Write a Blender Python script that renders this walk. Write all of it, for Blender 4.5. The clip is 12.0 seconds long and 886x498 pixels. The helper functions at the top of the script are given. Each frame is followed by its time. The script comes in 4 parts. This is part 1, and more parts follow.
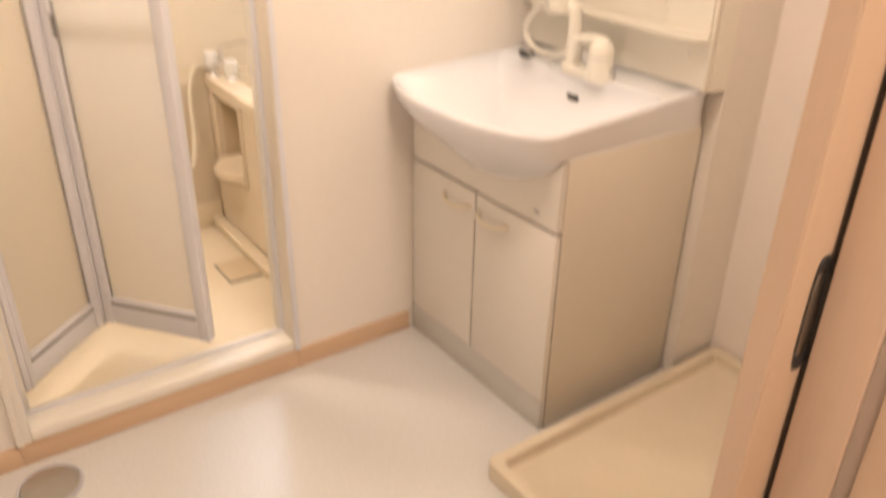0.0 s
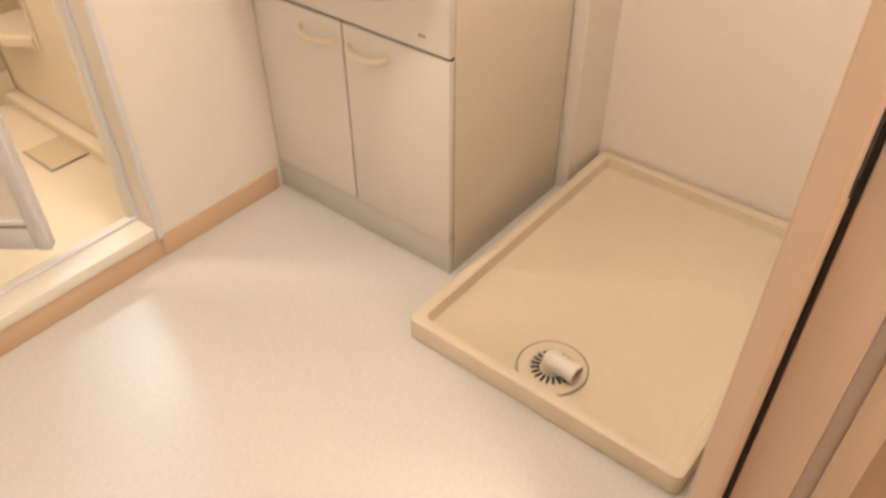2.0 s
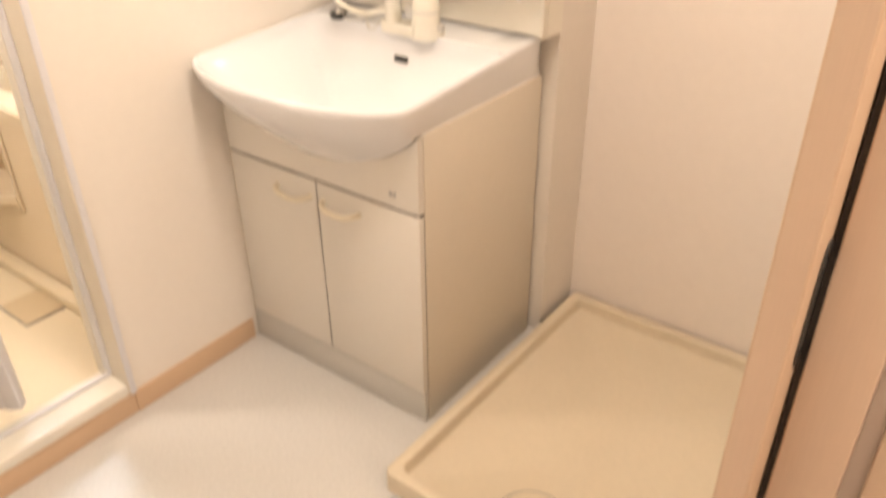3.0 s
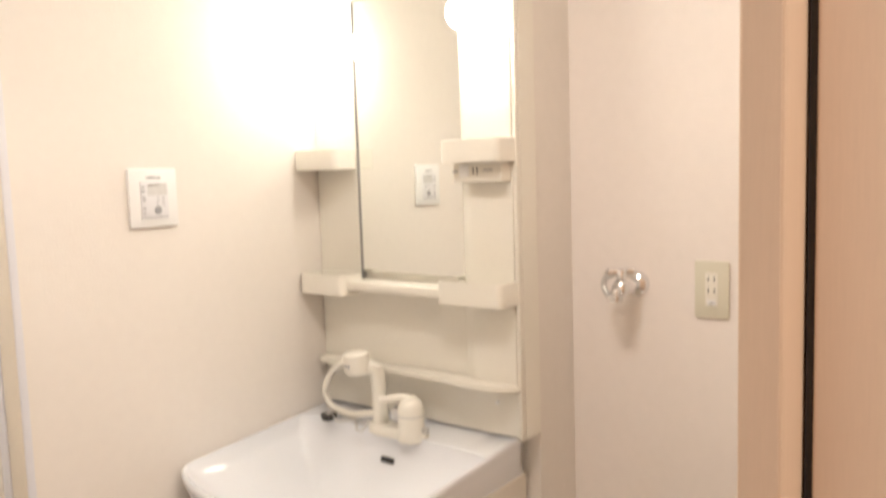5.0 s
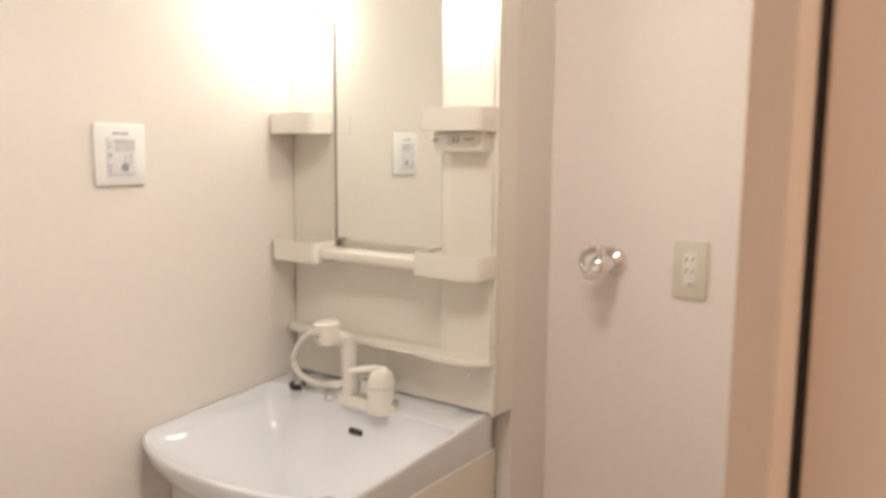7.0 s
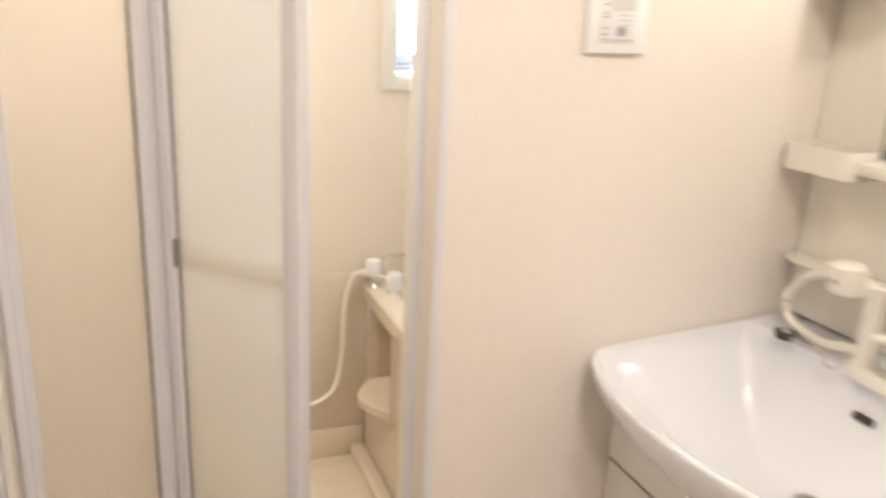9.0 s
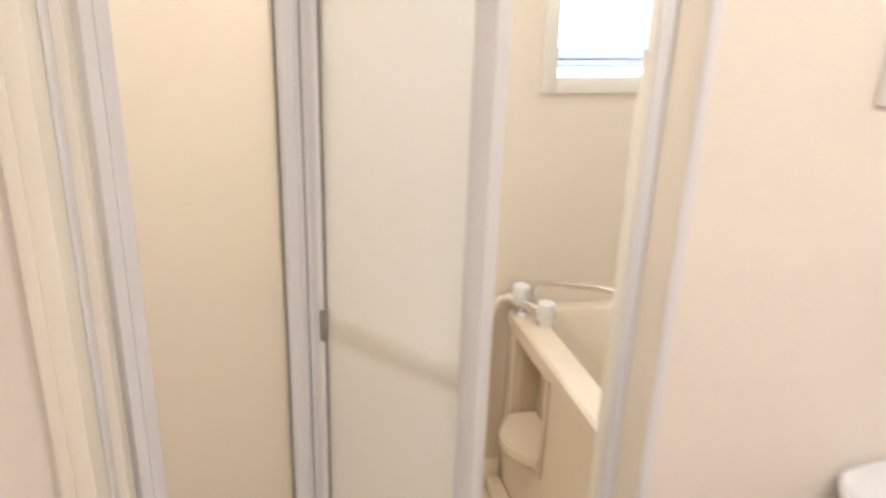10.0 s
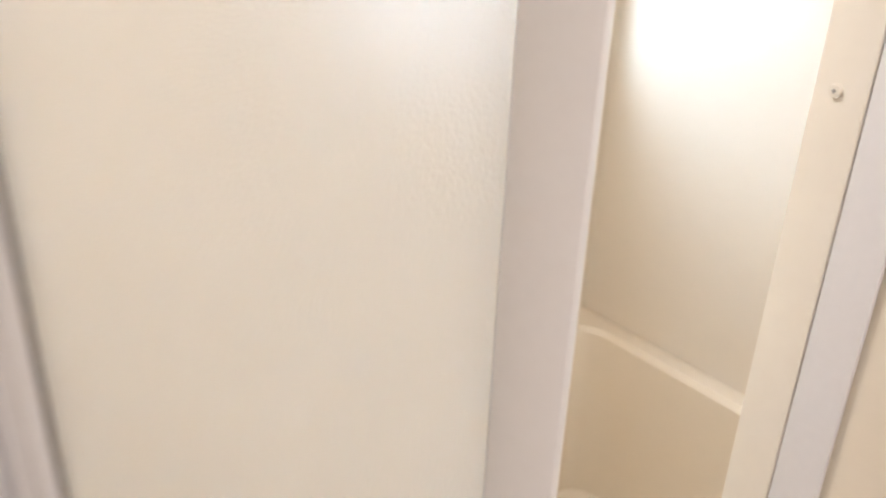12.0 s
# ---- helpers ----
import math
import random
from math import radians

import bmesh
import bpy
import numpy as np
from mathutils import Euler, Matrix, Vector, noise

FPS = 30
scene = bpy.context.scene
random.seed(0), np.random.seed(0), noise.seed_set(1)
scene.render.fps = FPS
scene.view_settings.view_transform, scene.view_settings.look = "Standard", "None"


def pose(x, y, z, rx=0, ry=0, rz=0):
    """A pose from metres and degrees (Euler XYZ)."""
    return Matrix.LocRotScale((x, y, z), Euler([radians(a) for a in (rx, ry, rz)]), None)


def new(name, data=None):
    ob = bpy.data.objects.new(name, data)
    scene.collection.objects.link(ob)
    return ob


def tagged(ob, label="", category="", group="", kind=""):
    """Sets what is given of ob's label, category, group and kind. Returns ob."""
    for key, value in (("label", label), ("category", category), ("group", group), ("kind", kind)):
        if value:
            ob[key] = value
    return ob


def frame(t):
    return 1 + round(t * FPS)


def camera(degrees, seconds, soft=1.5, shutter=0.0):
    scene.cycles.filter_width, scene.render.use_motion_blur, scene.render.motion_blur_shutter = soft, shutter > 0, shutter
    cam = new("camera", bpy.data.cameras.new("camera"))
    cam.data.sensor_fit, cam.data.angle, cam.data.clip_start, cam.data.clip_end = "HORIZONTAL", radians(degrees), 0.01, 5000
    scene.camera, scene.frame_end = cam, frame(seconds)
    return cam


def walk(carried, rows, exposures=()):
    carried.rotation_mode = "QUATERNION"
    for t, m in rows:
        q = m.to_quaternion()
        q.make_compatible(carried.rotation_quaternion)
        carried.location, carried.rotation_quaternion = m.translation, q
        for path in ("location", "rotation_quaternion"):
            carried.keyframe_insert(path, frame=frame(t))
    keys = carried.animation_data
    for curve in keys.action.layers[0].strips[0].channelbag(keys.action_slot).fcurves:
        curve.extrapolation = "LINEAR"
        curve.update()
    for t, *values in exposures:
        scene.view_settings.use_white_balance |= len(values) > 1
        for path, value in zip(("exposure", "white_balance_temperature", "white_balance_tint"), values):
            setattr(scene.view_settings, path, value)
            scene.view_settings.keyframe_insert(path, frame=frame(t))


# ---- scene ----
cam = camera(59.77, 12.0, soft=2.5, shutter=0.8)
# seconds, place, pitch, roll, yaw
ROWS = [
    (0.00, -1.5985, -1.7215, 1.3428, -27.55, -1.07, -35.15),
    (0.50, -1.5884, -1.6050, 1.3328, -36.66, 0.34, -39.76),
    (1.00, -1.5871, -1.5217, 1.2896, -41.41, 0.94, -44.11),
    (1.50, -1.5760, -1.4740, 1.2638, -41.97, 0.52, -48.13),
    (2.00, -1.5616, -1.4651, 1.2750, -40.74, 0.13, -50.98),
    (2.50, -1.5556, -1.4831, 1.2922, -36.63, 0.17, -52.21),
    (3.00, -1.5489, -1.4773, 1.3307, -31.24, 0.46, -52.99),
    (3.50, -1.5341, -1.4925, 1.3722, -24.87, 1.26, -53.07),
    (3.70, -1.5433, -1.4752, 1.3950, -22.36, 1.41, -53.88),
    (5.30, -1.5249, -1.5403, 1.4545, -3.07, 1.77, -52.88),
    (5.50, -1.5304, -1.5347, 1.4570, -2.22, 1.65, -53.31),
    (6.00, -1.5314, -1.5331, 1.4668, -2.19, 1.28, -54.15),
    (6.50, -1.5276, -1.5295, 1.4430, -3.70, 0.60, -55.26),
    (6.70, -1.5236, -1.5262, 1.4390, -5.23, 0.28, -55.74),
    (8.30, -1.3273, -1.3444, 1.4478, -15.99, -0.95, -33.15),
    (8.50, -1.3219, -1.3241, 1.4154, -15.36, -1.09, -28.63),
    (9.00, -1.3258, -1.1599, 1.4075, -16.88, -2.66, -21.17),
    (9.50, -1.3670, -0.9760, 1.4305, -18.11, -3.88, -16.38),
    (10.00, -1.3727, -0.7912, 1.5203, -21.27, -1.88, -13.94),
    (10.50, -1.3428, -0.6068, 1.4753, -19.44, -2.04, -9.86),
    (11.00, -1.3057, -0.4480, 1.5062, -21.65, 0.75, -9.50),
    (11.50, -1.3102, -0.3020, 1.4841, -21.53, -1.52, -17.35),
    (12.00, -1.3123, -0.1174, 1.4909, -23.57, -1.96, -36.18),
]
EXPOSURES = [(0.0, 0.18, 6450, 15), (1.5, 0.26, 6400, 13), (3.5, 0.40, 6150, 10), (5.5, -0.20, 5540, 8), (6.7, -0.31, 5520, 8), (8.5, 0.01, 5560, 8), (10.5, -0.07, 5450, 8), (12.0, -0.16, 5470, 9)]
walk(cam, [(t, pose(x, y, z, 90 + pitch, roll, yaw)) for t, x, y, z, pitch, roll, yaw in ROWS], EXPOSURES)

# ---- light ----
world = bpy.data.worlds.new("world")
scene.world = world
world.use_nodes = True
wn = world.node_tree.nodes
sky = wn.new("ShaderNodeTexSky")
sky.sky_type, sky.sun_disc = "NISHITA", False
sky.sun_elevation, sky.sun_rotation = radians(40), radians(150)
world.node_tree.links.new(sky.outputs[0], wn["Background"].inputs[0])
wn["Background"].inputs[1].default_value = 0.12


def lamp(name, kind, energy, color, m, size=0.1, size_y=None):
    d = bpy.data.lights.new(name, kind)
    d.energy, d.color = energy, color
    if kind == "AREA":
        d.size = size
        if size_y:
            d.shape, d.size_y = "RECTANGLE", size_y
    elif kind == "POINT":
        d.shadow_soft_size = size
    ob = new(name, d)
    ob.matrix_world = m
    return ob


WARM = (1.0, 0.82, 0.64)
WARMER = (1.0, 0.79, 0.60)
# washroom and hall lights are added fill, with no known lamp behind them
lamp("washroom_fill_light", "AREA", 12.0, WARM, pose(-0.90, -0.95, 2.263), 0.26)
lamp("hall_fill_light", "AREA", 23.0, WARMER, pose(-1.35, -2.3, 2.263), 0.28)
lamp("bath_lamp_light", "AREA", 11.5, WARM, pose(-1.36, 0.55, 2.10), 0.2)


# ---- materials ----
def mat(name, color, rough=0.5, metal=0.0, var=0.06, scale=6.0, bump=0.0, bump_scale=250.0, spec=0.5, coat=0.0, grain=None):
    """Principled surface with variation at two scales and a fine relief."""
    m = bpy.data.materials.new(name)
    m.use_nodes = True
    n, l = m.node_tree.nodes, m.node_tree.links
    b = n["Principled BSDF"]
    b.inputs["Roughness"].default_value = rough
    b.inputs["Metallic"].default_value = metal
    b.inputs["Specular IOR Level"].default_value = spec
    b.inputs["Coat Weight"].default_value = coat
    co = n.new("ShaderNodeTexCoord")
    mp = n.new("ShaderNodeMapping")
    l.new(co.outputs["Object"], mp.inputs[0])
    if grain:
        mp.inputs["Scale"].default_value = grain
    t1, t2 = n.new("ShaderNodeTexNoise"), n.new("ShaderNodeTexNoise")
    t1.inputs["Scale"].default_value, t1.inputs["Detail"].default_value = scale, 4
    t2.inputs["Scale"].default_value, t2.inputs["Detail"].default_value = scale * 14, 3
    l.new(mp.outputs[0], t1.inputs["Vector"])
    l.new(mp.outputs[0], t2.inputs["Vector"])
    add = n.new("ShaderNodeMath")
    add.operation = "ADD"
    l.new(t1.outputs["Fac"], add.inputs[0])
    l.new(t2.outputs["Fac"], add.inputs[1])
    ramp = n.new("ShaderNodeMapRange")
    ramp.inputs["From Min"].default_value, ramp.inputs["From Max"].default_value = 0.6, 1.4
    l.new(add.outputs[0], ramp.inputs["Value"])
    mix = n.new("ShaderNodeMix")
    mix.data_type = "RGBA"
    mix.inputs["A"].default_value = (*[c * (1 - var) for c in color], 1)
    mix.inputs["B"].default_value = (*[min(1, c * (1 + var)) for c in color], 1)
    l.new(ramp.outputs[0], mix.inputs["Factor"])
    l.new(mix.outputs["Result"], b.inputs["Base Color"])
    rr = n.new("ShaderNodeMapRange")
    rr.inputs["To Min"].default_value, rr.inputs["To Max"].default_value = max(0.02, rough * 0.85), min(1, rough * 1.15)
    l.new(t1.outputs["Fac"], rr.inputs["Value"])
    l.new(rr.outputs[0], b.inputs["Roughness"])
    if bump:
        t3, bp = n.new("ShaderNodeTexNoise"), n.new("ShaderNodeBump")
        t3.inputs["Scale"].default_value, t3.inputs["Detail"].default_value = bump_scale, 4
        l.new(mp.outputs[0], t3.inputs["Vector"])
        bp.inputs["Strength"].default_value, bp.inputs["Distance"].default_value = bump, 0.002
        l.new(t3.outputs["Fac"], bp.inputs["Height"])
        l.new(bp.outputs[0], b.inputs["Normal"])
    return m


WALLPAPER = mat("wallpaper", (0.80, 0.755, 0.70), 0.75, var=0.02, scale=3, bump=0.35, bump_scale=180)
WALL_PINK = mat("niche_wallpaper", (0.86, 0.80, 0.755), 0.75, var=0.02, scale=3, bump=0.35, bump_scale=180)
CEILING = mat("ceiling_paper", (0.82, 0.79, 0.75), 0.8, var=0.02, bump=0.2)
VINYL = mat("floor_vinyl", (0.62, 0.61, 0.595), 0.30, var=0.09, scale=110, bump=0.05, bump_scale=420, spec=0.45)
WOOD_BASE = mat("baseboard_wood_print", (0.62, 0.44, 0.29), 0.45, var=0.07, scale=3, grain=(1, 8, 20))
WOOD_JAMB = mat("door_casing_wood_print", (0.62, 0.472, 0.355), 0.5, var=0.035, scale=3, bump=0.08, bump_scale=60, grain=(14, 14, 0.8))
WOOD_LEAF = mat("sliding_door_wood_print", (0.62, 0.465, 0.335), 0.45, var=0.035, scale=3, grain=(14, 14, 0.8))
GROOVE = mat("casing_groove", (0.40, 0.32, 0.265), 0.6, var=0.04)
HALL_FLOOR = mat("hall_flooring", (0.42, 0.27, 0.16), 0.4, var=0.1, scale=4, grain=(1, 10, 1))
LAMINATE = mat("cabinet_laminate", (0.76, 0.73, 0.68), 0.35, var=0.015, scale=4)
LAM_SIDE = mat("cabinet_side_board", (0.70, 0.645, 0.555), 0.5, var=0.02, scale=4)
KICK = mat("plinth_grey", (0.58, 0.57, 0.54), 0.45, var=0.03)
# near-black for solid strips that paint shade into narrow gaps
DARK = mat("gap_shade", (0.03, 0.022, 0.018), 0.8, var=0.1)
CERAMIC = mat("white_ceramic", (0.80, 0.815, 0.85), 0.10, var=0.008, coat=0.3)
CREAM = mat("cream_plastic", (0.82, 0.76, 0.62), 0.35, var=0.015)
IVORY = mat("ivory_plastic", (0.82, 0.79, 0.71), 0.30, var=0.015)
WHITE = mat("white_plastic", (0.85, 0.85, 0.84), 0.35, var=0.01)
GREY_PRINT = mat("grey_print", (0.34, 0.34, 0.36), 0.6, var=0.03)
PALE_PRINT = mat("pale_grey_print", (0.77, 0.77, 0.79), 0.5, var=0.03)
BEIGE_PLATE = mat("beige_plate", (0.70, 0.67, 0.55), 0.4, var=0.02)
PAN = mat("pan_plastic", (0.70, 0.615, 0.475), 0.42, var=0.035, scale=5, bump=0.08, bump_scale=300)
CHROME = mat("chrome", (0.82, 0.82, 0.83), 0.08, metal=1.0, var=0.02)
STEEL = mat("brushed_steel", (0.62, 0.61, 0.59), 0.3, metal=1.0, var=0.08, scale=40)
RUBBER = mat("black_rubber", (0.035, 0.033, 0.032), 0.5, var=0.1)
PIPE = mat("grey_white_plastic", (0.74, 0.71, 0.66), 0.35, var=0.03)
ALU = mat("white_coated_aluminium", (0.72, 0.72, 0.755), 0.35, var=0.02, scale=10)
ALU_GREY = mat("grey_coated_aluminium", (0.50, 0.50, 0.54), 0.35, var=0.02, scale=10)
FRAME_TAN = mat("cream_door_post", (0.76, 0.70, 0.60), 0.35, var=0.02)
FRAME_W = mat("white_door_frame", (0.79, 0.755, 0.68), 0.35, var=0.02)
BATH_WALL = mat("bath_wall_panel", (0.77, 0.69, 0.57), 0.22, var=0.015, scale=3)
BATH_TUB = mat("bathtub_plastic", (0.79, 0.69, 0.54), 0.18, var=0.015, coat=0.2)
BATH_FLOOR = mat("bath_floor_plastic", (0.80, 0.71, 0.55), 0.35, var=0.03, bump=0.2, bump_scale=120)
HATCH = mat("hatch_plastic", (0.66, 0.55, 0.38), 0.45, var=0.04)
HATCH_WALL = mat("bath_dado_panel", (0.71, 0.62, 0.49), 0.3, var=0.02)
GASKET = mat("grey_gasket", (0.26, 0.25, 0.24), 0.6, var=0.05)


def simple(name, build):
    m = bpy.data.materials.new(name)
    m.use_nodes = True
    n = m.node_tree.nodes
    n.remove(n["Principled BSDF"])
    build(n, m.node_tree.links, n["Material Output"])
    return m


def build_mirror(n, l, out):
    g = n.new("ShaderNodeBsdfGlossy")
    g.inputs["Color"].default_value, g.inputs["Roughness"].default_value = (0.88, 0.90, 0.87, 1), 0.01
    l.new(g.outputs[0], out.inputs[0])


def build_frosted(n, l, out):
    d, t, g, m1, m2 = (n.new("ShaderNodeBsdfDiffuse"), n.new("ShaderNodeBsdfTranslucent"), n.new("ShaderNodeBsdfGlossy"),
                       n.new("ShaderNodeMixShader"), n.new("ShaderNodeMixShader"))
    d.inputs[0].default_value, t.inputs[0].default_value = (0.90, 0.86, 0.79, 1), (0.97, 0.94, 0.88, 1)
    g.inputs["Roughness"].default_value = 0.35
    ns, bp, co = n.new("ShaderNodeTexNoise"), n.new("ShaderNodeBump"), n.new("ShaderNodeTexCoord")
    ns.inputs["Scale"].default_value = 420
    bp.inputs["Strength"].default_value, bp.inputs["Distance"].default_value = 0.7, 0.0012
    l.new(co.outputs["Object"], ns.inputs["Vector"])
    l.new(ns.outputs["Fac"], bp.inputs["Height"])
    for s in (d, t, g):
        l.new(bp.outputs[0], s.inputs["Normal"])
    m1.inputs[0].default_value, m2.inputs[0].default_value = 0.62, 0.06
    l.new(d.outputs[0], m1.inputs[1])
    l.new(t.outputs[0], m1.inputs[2])
    f, m3 = n.new("ShaderNodeBsdfRefraction"), n.new("ShaderNodeMixShader")
    f.inputs["Color"].default_value, f.inputs["Roughness"].default_value, f.inputs["IOR"].default_value = (0.95, 0.93, 0.89, 1), 0.9, 1.15
    m3.inputs[0].default_value = 0.30
    l.new(m1.outputs[0], m3.inputs[1])
    l.new(f.outputs[0], m3.inputs[2])
    l.new(m3.outputs[0], m2.inputs[1])
    l.new(g.outputs[0], m2.inputs[2])
    l.new(m2.outputs[0], out.inputs[0])


def glow(color, strength):
    def build(n, l, out):
        e = n.new("ShaderNodeEmission")
        e.inputs[0].default_value, e.inputs[1].default_value = (*color, 1), strength
        l.new(e.outputs[0], out.inputs[0])
    return build


MIRROR = simple("mirror_glass", build_mirror)
FROSTED = simple("frosted_panel", build_frosted)


def build_bar(n, l, out):
    d, t, m = n.new("ShaderNodeBsdfDiffuse"), n.new("ShaderNodeBsdfTranslucent"), n.new("ShaderNodeMixShader")
    d.inputs[0].default_value, t.inputs[0].default_value = (0.91, 0.89, 0.85, 1), (0.97, 0.96, 0.93, 1)
    m.inputs[0].default_value = 0.78
    l.new(d.outputs[0], m.inputs[1])
    l.new(t.outputs[0], m.inputs[2])
    l.new(m.outputs[0], out.inputs[0])


BAR = simple("pale_bar", build_bar)
LAMP_GLOW = simple("lamp_cover_glow", glow((1.0, 0.85, 0.64), 88.0))
# glow for the ceiling lamps that are added out of view
FILL_GLOW = simple("fill_lamp_glow", glow((1.0, 0.84, 0.62), 6.0))
SKY_GLOW = simple("window_sky_glow", glow((0.84, 0.92, 1.0), 23.0))


# ---- mesh helpers ----
def box(bm, x0, y0, z0, x1, y1, z1, bevel=0.0, seg=2, m=None):
    """A box between two corners, its edges rounded."""
    r = bmesh.ops.create_cube(bm, size=1.0)
    vs = r["verts"]
    for v in vs:
        v.co = Vector(((x0 + x1) / 2 + v.co.x * abs(x1 - x0), (y0 + y1) / 2 + v.co.y * abs(y1 - y0), (z0 + z1) / 2 + v.co.z * abs(z1 - z0)))
    if bevel:
        es = list({e for v in vs for e in v.link_edges})
        r2 = bmesh.ops.bevel(bm, geom=es, offset=bevel, segments=seg, affect="EDGES", profile=0.5)
        vs = list({v for f in r2["faces"] for v in f.verts} | {v for v in vs if v.is_valid})
    if m is not None:
        bmesh.ops.transform(bm, matrix=m, verts=vs)
    return vs


def boxes(*args, bevel=0.0):
    bm = bmesh.new()
    for a in args:
        box(bm, *a, bevel=bevel)
    return bm


def cyl(bm, p, q, r, r2=None, seg=24, caps=True):
    """A round bar or cone from p to q."""
    p, q = Vector(p), Vector(q)
    d = q - p
    m = Matrix.Translation((p + q) / 2) @ d.to_track_quat("Z", "Y").to_matrix().to_4x4()
    return bmesh.ops.create_cone(bm, cap_ends=caps, segments=seg, radius1=r, radius2=r if r2 is None else r2, depth=d.length, matrix=m)["verts"]


def tube(bm, pts, r, seg=12, closed_ends=True, radii=None):
    """A round tube along a line of points."""
    pts = [Vector(p) for p in pts]
    rings = []
    up = Vector((0, 0, 1))
    for i, p in enumerate(pts):
        d = (pts[min(i + 1, len(pts) - 1)] - pts[max(i - 1, 0)]).normalized()
        a = d.cross(up)
        if a.length < 1e-3:
            a = d.cross(Vector((0, 1, 0)))
        a.normalize()
        b = d.cross(a)
        rr = radii[i] if radii else r
        rings.append([bm.verts.new(p + rr * (math.cos(k * 2 * math.pi / seg) * a + math.sin(k * 2 * math.pi / seg) * b)) for k in range(seg)])
    for i in range(len(rings) - 1):
        for k in range(seg):
            bm.faces.new((rings[i][k], rings[i][(k + 1) % seg], rings[i + 1][(k + 1) % seg], rings[i + 1][k]))
    if closed_ends:
        bm.faces.new(rings[0][::-1])
        bm.faces.new(rings[-1])


def smooth_path(pts, n=8):
    """Catmull-Rom points through the given ones."""
    pts = [Vector(p) for p in pts]
    out = []
    for i in range(len(pts) - 1):
        a, b, c, d = pts[max(i - 1, 0)], pts[i], pts[i + 1], pts[min(i + 2, len(pts) - 1)]
        for k in range(n):
            t = k / n
            out.append(0.5 * (2 * b + (c - a) * t + (2 * a - 5 * b + 4 * c - d) * t * t + (3 * b - a - 3 * c + d) * t ** 3))
    return out + [pts[-1]]


def loops(bm, rings, close_first=False, close_last=False):
    """Skin a list of closed rings of equal count."""
    vs = [[bm.verts.new(p) for p in r] for r in rings]
    n = len(vs[0])
    for i in range(len(vs) - 1):
        for k in range(n):
            bm.faces.new((vs[i][k], vs[i][(k + 1) % n], vs[i + 1][(k + 1) % n], vs[i + 1][k]))
    if close_first:
        bm.faces.new(vs[0][::-1])
    if close_last:
        bm.faces.new(vs[-1])
    bmesh.ops.recalc_face_normals(bm, faces=bm.faces)
    return vs


def prism(bm, outline, z0, z1, bevel=0.0):
    """An upright prism over a flat outline of (x, y)."""
    lo = [bm.verts.new((x, y, z0)) for x, y in outline]
    hi = [bm.verts.new((x, y, z1)) for x, y in outline]
    n = len(lo)
    fs = [bm.faces.new(lo[::-1]), bm.faces.new(hi)]
    for k in range(n):
        fs.append(bm.faces.new((lo[k], lo[(k + 1) % n], hi[(k + 1) % n], hi[k])))
    bmesh.ops.recalc_face_normals(bm, faces=fs)
    if bevel:
        es = [e for e in {e for f in fs[:2] for e in f.edges}]
        bmesh.ops.bevel(bm, geom=es, offset=bevel, segments=2, affect="EDGES")


def mesh_of(bm, name, material, smooth=True):
    me = bpy.data.meshes.new(name)
    bm.normal_update()
    bm.to_mesh(me)
    bm.free()
    me.materials.append(material)
    if smooth:
        for p in me.polygons:
            p.use_smooth = True
        me.set_sharp_from_angle(angle=radians(35))
    return me


def part(name, bm, material, parent=None, label=""):
    ob = new(name, mesh_of(bm, name, material))
    if parent:
        ob.parent = parent
    if label:
        tagged(ob, label)
    return ob


def structure(name, bm, material, label, category):
    return tagged(part(name, bm, material), label, category, kind="structure")


def thing(name, label, category, group="", at=(0, 0, 0)):
    ob = tagged(new(name), label, category, group)
    ob.location = at
    return ob


# ---- structure ----
XE, XN, XW = 0.0, 0.172, -1.80     # mirror wall, niche wall, west wall
YS, CEIL = -1.408, 2.28            # entrance wall, ceiling height
FX0, FX1 = -1.594, -0.868          # bath door frame, outer width
EX = -0.902                        # edge of the entrance opening
BX0, BX1, BY = -1.66, 0.012, 1.047 # bath room
FTOP = 2.02

structure("floor", boxes((XW, YS - 0.12, -0.08, XN, 0.0, 0.0)), VINYL, "glossy off-white mottled sheet vinyl washroom floor", "floor")
structure("hall_floor", boxes((XW - 1.0, -3.2, -0.08, XN + 0.5, YS - 0.12, -0.004)), HALL_FLOOR, "brown wooden hall flooring behind the washroom entrance", "floor")
structure("wall_north", boxes((XW - 0.1, 0.0, 0.0, FX0, 0.05, CEIL), (FX1, 0.0, 0.0, XN + 0.1, 0.05, CEIL), (FX0, 0.0, FTOP, FX1, 0.05, CEIL),
          (FX0, 0.0, 0.0, FX1, 0.05, 0.066)), WALLPAPER, "cream embossed wallpaper wall around the bath door", "wall")
structure("wall_east", boxes((XE, -0.637, 0.0, XN, 0.0, CEIL)), WALLPAPER, "cream wallpapered furred wall behind the washstand", "wall")
structure("wall_niche", boxes((XN, YS - 0.1, 0.0, XN + 0.1, 0.0, CEIL)), WALL_PINK, "pinkish cream wallpaper wall of the laundry niche", "wall")
structure("wall_west", boxes((XW - 0.1, YS - 0.1, 0.0, XW, 0.0, CEIL)), WALLPAPER, "cream wallpaper side wall of the washroom", "wall")
structure("wall_south", boxes((EX + 0.022, YS - 0.055, 0.0, XN + 0.1, YS, CEIL), (XW - 0.1, YS - 0.055, 2.05, EX + 0.022, YS, CEIL)), WALLPAPER,
          "cream wallpaper wall with the pocket door opening", "wall")
